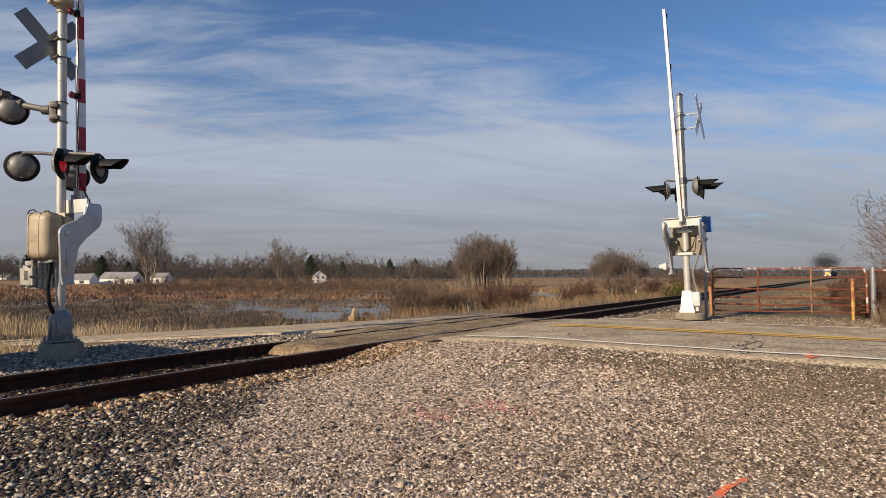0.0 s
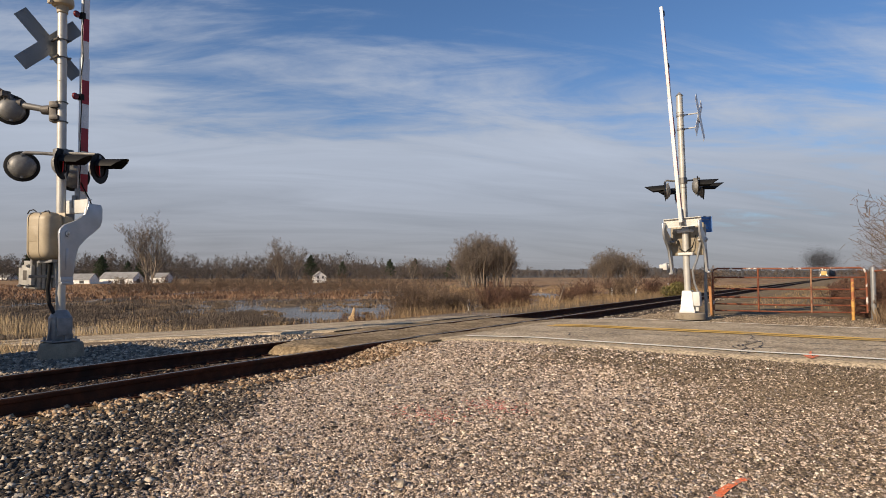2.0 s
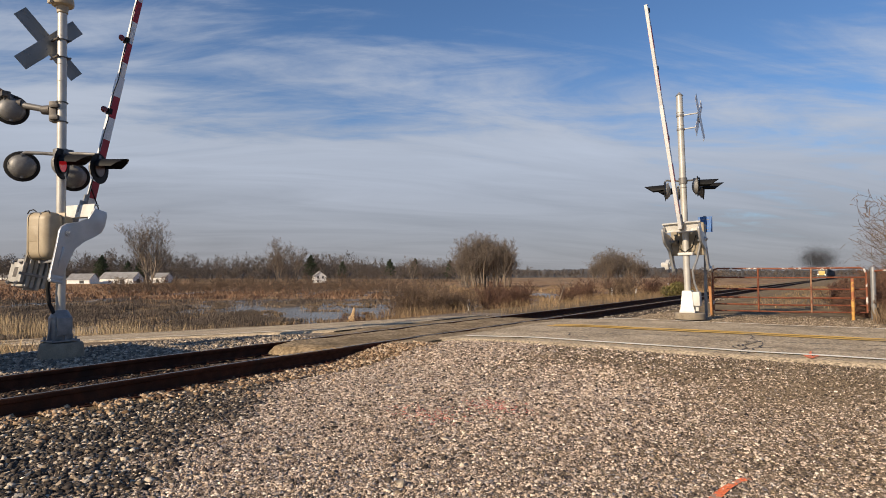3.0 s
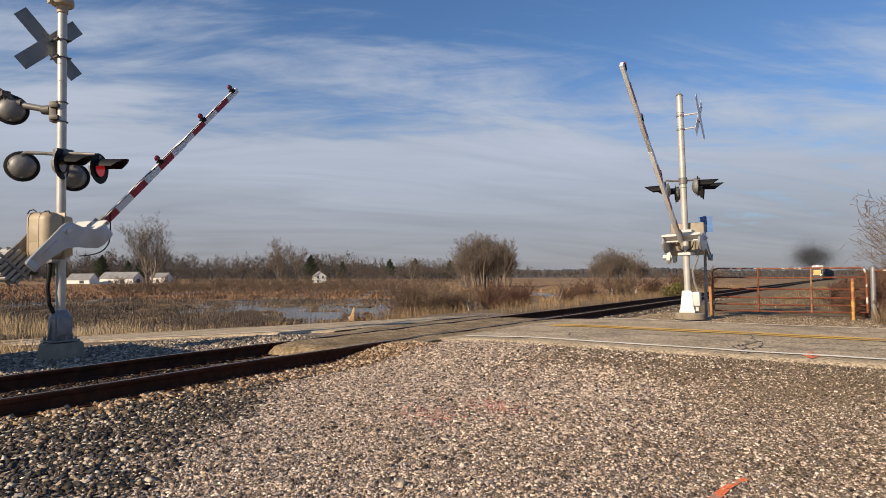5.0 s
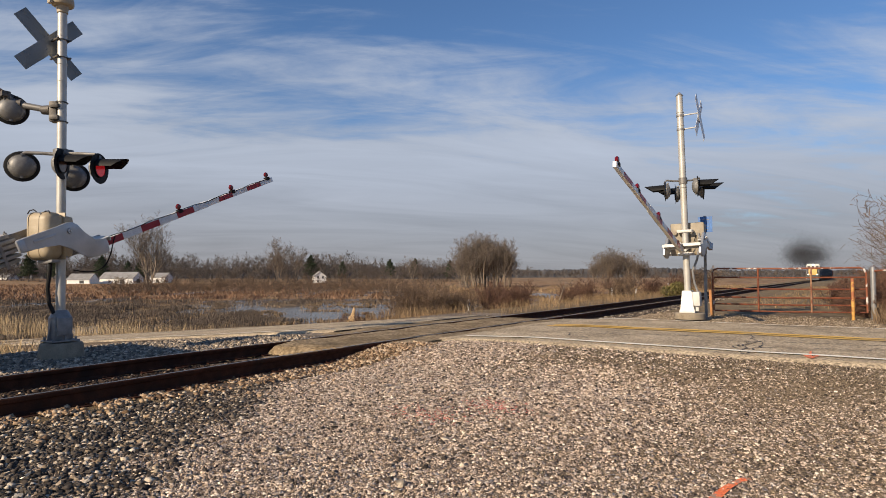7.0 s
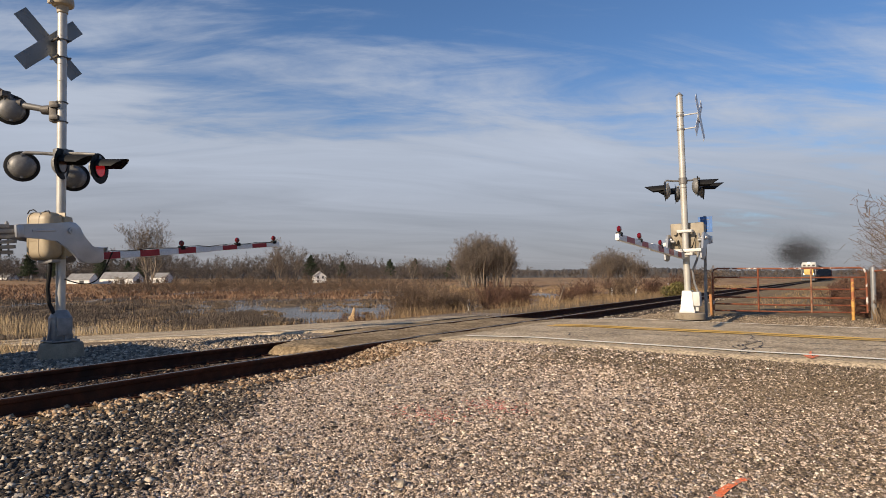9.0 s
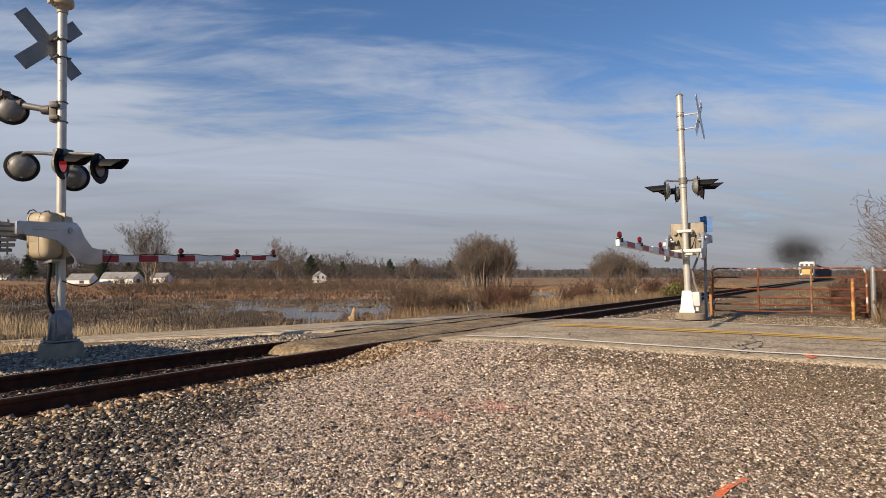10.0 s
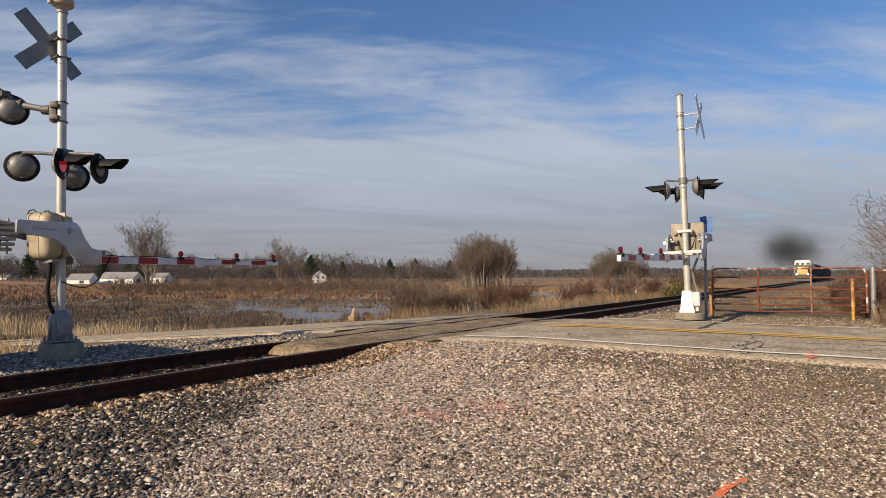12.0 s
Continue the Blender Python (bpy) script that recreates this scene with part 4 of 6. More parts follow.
def make_signal_left():
    """The signal on the marsh side, with cantilever stub, gate and back lights."""
    s = thing("crossing_signal", pose(-11.15, 4.87, -0.22) @ lean(-1.25), "silver mast with crossbuck, flashing red lights and gate machine", "railway signal", "crossing signals")
    bm = bmesh.new()
    cyl(bm, 0.073, 0.073, 5.45, pose(0, 0, 3.22), 28)
    for z in (4.75, 5.05, 5.55):
        cyl(bm, 0.079, 0.079, 0.012, pose(0, 0, z), 28)
    part("pole", bm, "alu", s, "silver-painted steel mast")
    bm = bmesh.new()
    box(bm, 0.44, 0.44, 0.03, pose(0, 0, 0.275), 0.01)
    box(bm, 0.29, 0.29, 0.42, pose(0, 0, 0.49), 0.05)
    cyl(bm, 0.17, 0.11, 0.12, pose(0, 0, 0.73), 24)
    for a in range(4):
        prism(bm, ((0.14, 0.29), (0.21, 0.29), (0.14, 0.66)), -0.012, 0.012, pose(0, 0, 0, 0, 0, a * 90 + 0))
    box(bm, 0.06, 0.22, 0.30, pose(0.19, -0.02, 0.52), 0.012)
    part("base_casting", bm, "galv", s, "grey cast pole base")
    for a in range(4):
        b = bmesh.new()
        x, y = 0.24 * math.cos(radians(45 + 90 * a)), 0.24 * math.sin(radians(45 + 90 * a))
        cyl(b, 0.022, 0.022, 0.05, pose(x, y, 0.315), 6)
        part("bolt", b, "galv", s)
    # bell
    bm = bmesh.new()
    lathe(bm, ((0.0, 0.30), (0.08, 0.295), (0.15, 0.25), (0.175, 0.18), (0.18, 0.10), (0.165, 0.07), (0.10, 0.05), (0.09, 0.0), (0.085, -0.06)), pose(0, 0, 6.02), 28)
    box(bm, 0.10, 0.05, 0.06, pose(-0.0, -0.2, 6.10), 0.01)
    part("bell", bm, "beige", s, "beige warning bell")
    # crossbuck, seen from behind
    cb = new("crossbuck"); cb.parent = s
    cb.matrix_basis = pose(-0.21, -0.12, 5.41)
    for k, (ang, dx) in enumerate(((-45, 0.0), (45, 0.028))):
        b = bmesh.new()
        box(b, 0.006, 1.28, 0.255, pose(dx, 0, 0, ang), 0.0)
        for zz in (-0.06, 0.06):
            box(b, 0.003, 1.27, 0.05, pose(dx + 0.0042, 0, 0, ang) @ pose(0, 0, zz), 0.001)
        part("blade", b, "crossback", cb, "grey bare-metal back of a crossbuck blade", smooth=False)
    for z in (5.17, 5.48):
        b = bmesh.new()
        box(b, 0.30, 0.03, 0.03, pose(-0.08, 0.09, z), 0.004)
        box(b, 0.30, 0.03, 0.03, pose(-0.08, -0.09, z), 0.004)
        cyl(b, 0.082, 0.082, 0.02, pose(0, 0, z), 24)
        for sy in (-0.1, 0.1):
            cyl(b, 0.017, 0.017, 0.03, pose(0.07, sy, z, 0, 90), 6)
        part("bracket", b, "fitting", s, "dark clamp with bolts")
    # cantilever light arm
    bm = bmesh.new()
    tube(bm, ((-0.06, -0.04, 4.22), (-0.45, -0.35, 4.32), (-1.3, -1.0, 4.52)), 0.055, 14)
    arm = part("light_arm", bm, "armgrey", s, "grey side arm for the outer lights")
    bm = bmesh.new()
    for z in (4.04, 4.38):
        cyl(bm, 0.084, 0.084, 0.022, pose(0, 0, z), 20)
        for sy in (-0.085, 0.085):
            cyl(bm, 0.014, 0.014, 0.05, pose(0.0, sy, z, 0, 90), 6)
    for z in (4.10, 4.31):
        box(bm, 0.15, 0.24, 0.09, pose(-0.06, -0.05, z, 0, 0, 38), 0.03)
    box(bm, 0.13, 0.17, 0.36, pose(-0.09, -0.07, 4.21, 0, 0, 38), 0.03)
    cyl(bm, 0.085, 0.075, 0.14, pose(-0.2, -0.155, 4.25) @ Matrix.Rotation(radians(90), 4, (0.61, -0.79, 0)), 16)
    part("socket", bm, "fitting", arm, "dark cast clamp of the side arm")
    bm = bmesh.new()
    tube(bm, ((-0.62, -0.62, 4.36), (-0.62, -0.62, 4.52), (-0.66, -0.72, 4.58), (-0.80, -0.95, 4.60)), 0.03, 8)
    box(bm, 0.14, 0.14, 0.10, pose(-0.64, -0.62, 4.50), 0.02)
    cyl(bm, 0.075, 0.075, 0.22, pose(-0.60, -0.47, 4.36) @ Matrix.Rotation(radians(90), 4, (0.61, -0.79, 0)), 16)
    box(bm, 0.10, 0.16, 0.20, pose(-0.64, -0.55, 4.42, 0, 0, 38), 0.02)
    part("elbow", bm, "fitting", s, "dark elbow fitting")
    lamp_head(s, pose(-0.64, -0.52, 4.25, 0, 0, 66))
    # cross arms and the four lower heads
    bm = bmesh.new()
    tube(bm, ((0.06, 0.0, 3.48), (0.30, 0.17, 3.47), (0.52, 0.30, 3.45), (0.60, 0.34, 3.41), (0.61, 0.34, 3.32)), 0.030, 10)
    tube(bm, ((-0.06, 0.0, 3.48), (-0.30, -0.22, 3.50), (-0.44, -0.38, 3.50), (-0.50, -0.44, 3.46), (-0.51, -0.45, 3.36)), 0.030, 10)
    cyl(bm, 0.105, 0.105, 0.20, pose(0, 0, 3.46), 24)
    box(bm, 0.16, 0.28, 0.12, pose(0.02, 0.02, 3.50), 0.02)
    part("cross_arm", bm, "armgrey", s, "grey tubular light cross arm")
    heads = {}
    lamp_head(s, pose(-0.46, -0.42, 3.26, 0, 0, 66))
    lamp_head(s, pose(-0.32, 0.34, 3.16, 0, 0, 66))
    heads["mid"] = lamp_head(s, pose(0.13, -0.05, 3.28, 0, 0, -49), True)
    heads["outer"] = lamp_head(s, pose(0.60, 0.34, 3.20, 0, 0, -58), True)
    # gate machine
    bm = bmesh.new()
    turn = pose(-0.02, -0.24, 2.05, 0, 0, 20)
    rounded(bm, 0.52, 0.36, 0.80, turn, 0.14)
    for x in (-0.16, 0.06):
        rounded(bm, 0.022, 0.372, 0.812, turn @ pose(x, 0, 0), 0.145, "x")
    box(bm, 0.20, 0.012, 0.26, turn @ pose(-0.04, -0.178, 0.03), 0.005)
    box(bm, 0.42, 0.24, 0.70, turn @ pose(0.02, 0.24, 0), 0.06)
    box(bm, 0.54, 0.03, 0.80, turn @ pose(0, 0.15, 0), 0.012)
    part("machine_box", bm, "beige", s, "beige rounded gate machine housing")
    bm = bmesh.new()
    tube(bm, ((-0.15, -0.45, 2.42), (-0.10, -0.44, 2.47), (0.0, -0.42, 2.48), (0.10, -0.42, 2.44)), 0.009, 8)
    tube(bm, ((0.05, -0.30, 2.42), (0.08, -0.28, 2.46), (0.16, -0.26, 2.46), (0.2, -0.26, 2.42)), 0.009, 8)
    part("latch", bm, "black", s)
    bm = bmesh.new()
    tube(bm, ((0.02, -0.16, 1.66), (0.0, -0.17, 1.45), (-0.03, -0.19, 1.15), (0.0, -0.17, 0.9), (0.04, -0.12, 0.74)), 0.032, 10)
    part("conduit", bm, "black", s, "black flexible cable conduit")
    bm = bmesh.new()
    box(bm, 0.5, 0.14, 0.05, pose(0, -0.18, 1.62), 0.01)
    cyl(bm, 0.11, 0.11, 0.06, pose(0, 0, 1.72), 24)
    part("machine_bracket", bm, "galv", s)
    f = bmesh.new()
    lathe(f, ((0.355, 0.0), (0.34, 0.08), (0.32, 0.24), (0.30, 0.265), (0.0, 0.267)), None, 32)
    tagged(part("concrete_foundation", f, "concrete", at=pose(-11.13, 4.88, -0.24)), "round weathered concrete foundation under the mast", "foundation", "foundations")
    return heads


heads_left = make_signal_left()


BANDS = ((0.77, 1.08), (1.48, 1.89), (2.32, 2.74), (3.44, 3.84), (4.29, 4.73))


def gate_arm(name, m, length, label, heavy, width=0.90):
    """Swinging gate: origin at the pivot shaft, arm out along local +y when level."""
    g = thing(name, m, label, "crossing gate", "gate arms")
    h = width / 2
    side = ((-0.80, 0.12), (-0.80, -0.10), (-0.45, -0.11), (-0.22, -0.16), (-0.06, -0.29), (0.05, -0.45), (0.14, -0.545), (0.26, -0.58), (0.46, -0.58), (0.52, -0.55), (0.53, -0.32), (0.33, -0.30), (0.22, -0.12), (0.15, 0.05), (0.08, 0.12), (0.0, 0.14), (-0.3, 0.12))
    for x in (-h, h - 0.05):
        b = bmesh.new()
        prism(b, side, x, x + 0.055, pose(0, 0, 0.06))
        bmesh.ops.bevel(b, geom=[e for e in b.edges if abs(e.verts[0].co.x - e.verts[1].co.x) < 1e-6], offset=0.016, segments=3, affect="EDGES", profile=0.5)
        cyl(b, 0.055, 0.055, 0.12, pose(x + 0.027, 0, 0.05, 0, 90), 18)
        cyl(b, 0.026, 0.026, 0.17, pose(x + 0.027, 0, 0.05, 0, 90), 6)
        box(b, 0.085, 0.36, 0.045, pose(x + 0.027, -0.42, 0.07), 0.012)
        box(b, 0.08, 0.10, 0.20, pose(x + 0.027, -0.77, 0.07), 0.015)
        part("side_arm", b, "armgrey" if heavy and x < 0 else "silver", g, "cast counterweight arm")
    for x in (-h - 0.01, h + 0.01):
        b = bmesh.new()
        box(b, 0.07, 0.05, 0.20, pose(x, -0.82, 0.07), 0.02)
        part("end_cap", b, "armgrey" if heavy and x < 0 else "silver", g)
    b = bmesh.new()
    if heavy:
        box(b, 0.16, 0.20, 0.50, pose(-0.58, -0.70, -0.05), 0.02)
        part("counterweight", b, "fitting", g, "dark counterweight core")
        for k in range(6):
            b = bmesh.new()
            wide = (0.62, 0.66, 0.60, 0.66, 0.66, 0.52)[k]
            deep = (0.34, 0.48, 0.52, 0.52, 0.46, 0.40)[k]
            box(b, wide * 0.66, deep, 0.058, pose(-0.58, -0.70 + 0.01 * (k % 3), 0.17 - 0.088 * k), 0.010)
            part("weight_plate", b, "plate", g, "grey cast counterweight plate")
        for xx, yy in ((-0.72, -0.88), (-0.44, -0.88), (-0.72, -0.54), (-0.44, -0.54)):
            b = bmesh.new()
            cyl(b, 0.014, 0.014, 0.60, pose(xx, yy, -0.05), 8)
            cyl(b, 0.030, 0.030, 0.03, pose(xx, yy, 0.21), 6)
            part("tie_rod", b, "galv", g)
        b = bmesh.new()
        box(b, 0.02, 0.05, 0.60, pose(-0.36, -0.72, -0.05), 0.006)
        part("clamp_strap", b, "galv", g)
        b = bmesh.new()
        box(b, 0.05, 0.9, 0.07, pose(-h - 0.05, -0.45, 0.08), 0.01)
        part("weight_bar", b, "galv", g)
    else:
        box(b, 0.10, 0.16, 0.32, pose(h + 0.10, -0.62, 0.0), 0.015)
        box(b, 0.24, 0.10, 0.10, pose(h + 0.14, -0.62, 0.0), 0.012)
        part("counterweight", b, "white", g, "small white counterweight block")
    for x in (-h + 0.09, h - 0.09):
        b = bmesh.new()
        cyl(b, 0.035, 0.035, 0.16, pose(x, 0, 0, 0, 90), 16)
        part("shaft_stub", b, "galv", g)
    b = bmesh.new()
    box(b, width, 0.23, 0.016, pose(0, 0.49, -0.262), 0.003)
    box(b, width, 0.016, 0.07, pose(0, 0.383, -0.297), 0.003)
    box(b, width, 0.016, 0.07, pose(0, 0.597, -0.297), 0.003)
    part("cross_channel", b, "white", g, "white steel channel")
    b = bmesh.new()
    box(b, 0.13, 0.40, 0.03, pose(0, 0.62, -0.335), 0.006)
    box(b, 0.05, 0.22, 0.08, pose(0, 0.58, -0.29), 0.01)
    part("arm_clamp", b, "galv", g)
    # white arm in two depths, with red bands on both faces
    mid = length * 0.61
    for y0, y1, hh in ((0.50, mid, 0.135), (mid - 0.05, length, 0.112)):
        b = bmesh.new()
        box(b, 0.082 if y0 < 1 else 0.070, y1 - y0, hh, pose(0, (y0 + y1) / 2, -0.42), 0.006)
        part("arm_beam", b, "armwhite", g, "white tapering arm beam")
    for y0, y1 in BANDS:
        y0, y1 = y0 * length / 5.14, y1 * length / 5.14
        hh, w = (0.127, 0.086) if y1 < mid else (0.102, 0.074)
        b = bmesh.new()
        for sx in (-1, 1):
            box(b, 0.003, y1 - y0, hh, pose(sx * w / 2, (y0 + y1) / 2, -0.42))
        part("red_band", b, "red", g, "red reflective band", smooth=False)
    b = bmesh.new()
    pts = [(0.045, 0.64 + i * (length - 0.8) / 16, -0.345 - (0.012 if i > 8 else 0) + 0.012 * math.sin(i * 1.9)) for i in range(17)]
    tube(b, pts, 0.008, 6)
    part("cable", b, "black", g, "black lamp cable along the arm")
    if heavy:
        b = bmesh.new()
        pts = []
        for i in range(15):
            k = i / 14
            sag = 0.30 * math.sin(math.pi * k) * (0.7 + 0.6 * k)
            pts.append((0.05, -0.86 * k + 0.45 * sag, -0.44 * k - 0.89 * sag))
        tube(b, pts, 0.011, 6)
        part("slack_cable", b, "black", g, "slack black cable looping to the mast", at=pose(0, 0.93, -0.36))
    for yy in (length * 0.473, length * 0.755, length - 0.14):
        b = bmesh.new()
        box(b, 0.10, 0.11, 0.075, pose(0, yy, -0.365), 0.012)
        lm = part("lamp_base", b, "black", g, "black gate-lamp base")
        b = bmesh.new()
        lathe(b, ((0.0, -0.035), (0.045, -0.03), (0.062, 0.0), (0.045, 0.03), (0.0, 0.035)), pose(0, yy, -0.27, 0, 90), 18)
        part("lamp_lens", b, "bulb_red", lm, "red round gate lamp")
    return g


GATE_LEFT = pose(-11.13, 4.75, 1.86, 0, 0.8, 4.7)
GATE_RIGHT = pose(-3.40, 16.18, 2.05, 0, 0, 180.8) @ pose(0, 0, 0, 0, 2.6)
gate_left = gate_arm("crossing_gate", GATE_LEFT, 5.14, "red and white striped crossing gate, lowering over the road", True)
gate_right = gate_arm("crossing_gate", GATE_RIGHT, 5.84, "red and white striped crossing gate seen end-on, lowering", False)


def make_signal_right():
    s = thing("crossing_signal", pose(-3.38, 16.23, 0.08) @ lean(-1.45), "silver mast with crossbuck, paired flashing lights and gate machine", "railway signal", "crossing signals")
    bm = bmesh.new()
    cyl(bm, 0.082, 0.082, 5.15, pose(0, 0, 3.175), 28)
    for z in (3.35, 4.95, 5.3):
        cyl(bm, 0.093, 0.093, 0.014, pose(0, 0, z), 28)
    part("pole", bm, "alu", s, "silver-painted steel mast")
    bm = bmesh.new()
    cyl(bm, 0.10, 0.012, 0.09, pose(0, 0, 5.79), 8)
    part("cap", bm, "galv", s)
    bm = bmesh.new()
    lathe(bm, ((0.0, 0.70), (0.15, 0.70), (0.165, 0.66), (0.225, 0.25), (0.26, 0.20), (0.26, 0.15), (0.0, 0.15)), pose(0, 0, 0, 0, 0, 45), 4)
    part("base_casting", bm, "white", s, "white cast pole base")
    bm = bmesh.new()
    box(bm, 0.18, 0.24, 0.36, pose(0.215, 0.0, 0.49), 0.03)
    box(bm, 0.08, 0.12, 0.16, pose(0.22, 0.0, 0.26), 0.02)
    part("junction_box", bm, "white", s, "white junction box on the base")
    # crossbuck, edge on
    cb = new("crossbuck"); cb.parent = s
    cb.matrix_basis = pose(0.44, 0.05, 5.10)
    for ang, dx in ((46, 0.0), (-46, 0.03)):
        b = bmesh.new()
        box(b, 0.006, 1.30, 0.24, pose(dx, 0, 0, ang))
        part("blade", b, "armwhite", cb, "white crossbuck blade seen edge on", smooth=False)
    for z in (4.86, 5.22):
        b = bmesh.new()
        box(b, 0.46, 0.03, 0.03, pose(0.22, 0, z), 0.005)
        cyl(b, 0.10, 0.10, 0.05, pose(0, 0, z), 20)
        part("bracket", b, "galv", s)
    # lights
    bm = bmesh.new()
    tube(bm, ((0, 0, 3.52), (-0.22, -0.12, 3.53), (-0.36, -0.20, 3.55), (-0.40, -0.26, 3.46)), 0.024, 8)
    tube(bm, ((0, 0, 3.52), (0.20, 0.10, 3.53), (0.36, 0.18, 3.58), (0.37, 0.22, 3.50)), 0.024, 8)
    cyl(bm, 0.104, 0.104, 0.16, pose(0, 0, 3.52), 24)
    part("cross_arm", bm, "armgrey", s, "grey tubular light cross arm")
    lamp_head(s, pose(-0.38, -0.30, 3.26, 0, 0, 102))
    lamp_head(s, pose(-0.24, 0.20, 3.22, 0, 0, 102))
    lamp_head(s, pose(0.36, -0.06, 3.34, 0, 0, -74))
    lamp_head(s, pose(0.40, 0.40, 3.30, 0, 0, -74))
    # machine behind the mast
    bm = bmesh.new()
    box(bm, 0.78, 0.44, 0.80, pose(0.02, 0.34, 2.02), 0.05)
    box(bm, 0.82, 0.05, 0.84, pose(0.02, 0.15, 2.02), 0.03)
    part("machine_box", bm, "brownbox", s, "weathered brown gate machine housing")
    for z in (1.95, 2.19):
        b = bmesh.new()
        cyl(b, 0.055, 0.055, 0.10, pose(-0.27, 0.09, z, 90), 16)
        part("plug", b, "brownbox", s)
    for z in (1.64, 2.22):
        b = bmesh.new()
        box(b, 0.36, 0.05, 0.07, pose(0, -0.09, z), 0.01)
        box(b, 0.06, 0.20, 0.07, pose(-0.16, 0.02, z), 0.01)
        box(b, 0.06, 0.20, 0.07, pose(0.16, 0.02, z), 0.01)
        part("clamp", b, "white", s, "white clamp round the mast")
    b = bmesh.new()
    tube(b, ((0.30, 0.1, 2.15), (0.34, 0.05, 1.9), (0.26, 0.0, 1.5), (0.15, -0.05, 1.2), (0.17, 0.0, 0.9), (0.25, 0.02, 0.62)), 0.028, 10)
    part("conduit", b, "galv", s, "grey cable conduit")
    b = bmesh.new()
    tube(b, ((-0.20, 0.1, 2.0), (-0.16, -0.02, 1.78), (0.0, -0.1, 1.68), (0.16, -0.02, 1.8), (0.24, 0.1, 2.12)), 0.014, 8)
    part("cable", b, "black", s)
    f = bmesh.new()
    lathe(f, ((0.37, 0.0), (0.365, 0.14), (0.34, 0.165), (0.0, 0.167)), None, 32)
    tagged(part("concrete_foundation", f, "concrete", at=pose(-3.35, 16.25, 0.06)), "low round concrete foundation under the mast", "foundation", "foundations")


make_signal_right()


def make_blue_sign():
    s = thing("notice_sign", pose(-3.16, 17.3, 0.02), "small blue notice sign with white writing on a grey post", "sign")
    bm = bmesh.new()
    box(bm, 0.07, 0.045, 2.75, pose(0, 0, 1.375), 0.006)
    part("post", bm, "galv", s)
    bm = bmesh.new()
    box(bm, 0.36, 0.006, 0.42, pose(0.02, -0.03, 2.52), 0.0)
    p = part("sign_plate", bm, "blue", s, "blue sheet", smooth=False)
    for k, (w, h) in enumerate(((0.26, 0.010), (0.22, 0.007), (0.25, 0.010), (0.20, 0.007))):
        b = bmesh.new()
        box(b, w, 0.003, h, pose(0.0, -0.036, 2.65 - 0.09 * k))
        part("writing_bar", b, "lamphouse", p, smooth=False)


make_blue_sign()


def make_shade_house():
    """An unseen house, added out of view to cast shade on the mast's foot."""
    s = thing("signal_house", pose(-12.0, 1.15, -0.3), "unseen plain aluminium house added to shade the mast's foot", "equipment cabinet")
    bm = bmesh.new()
    box(bm, 2.4, 2.0, 2.0, pose(0, 0, 1.1), 0.02)
    part("body", bm, "silver", s)
    bm = bmesh.new()
    prism(bm, ((-1.12, 2.10), (1.12, 2.10), (1.12, 2.17), (0.0, 2.27), (-1.12, 2.17)), -1.3, 1.3)
    part("roof", bm, "silver", s, smooth=False)
    bm = bmesh.new()
    box(bm, 0.04, 0.85, 1.7, pose(1.22, 0.1, 1.05), 0.01)
    part("door", bm, "alu", s)
    bm = bmesh.new()
    box(bm, 2.3, 1.9, 0.14, pose(0, 0, 0.05), 0.01)
    part("plinth", bm, "concrete", s)


make_shade_house()

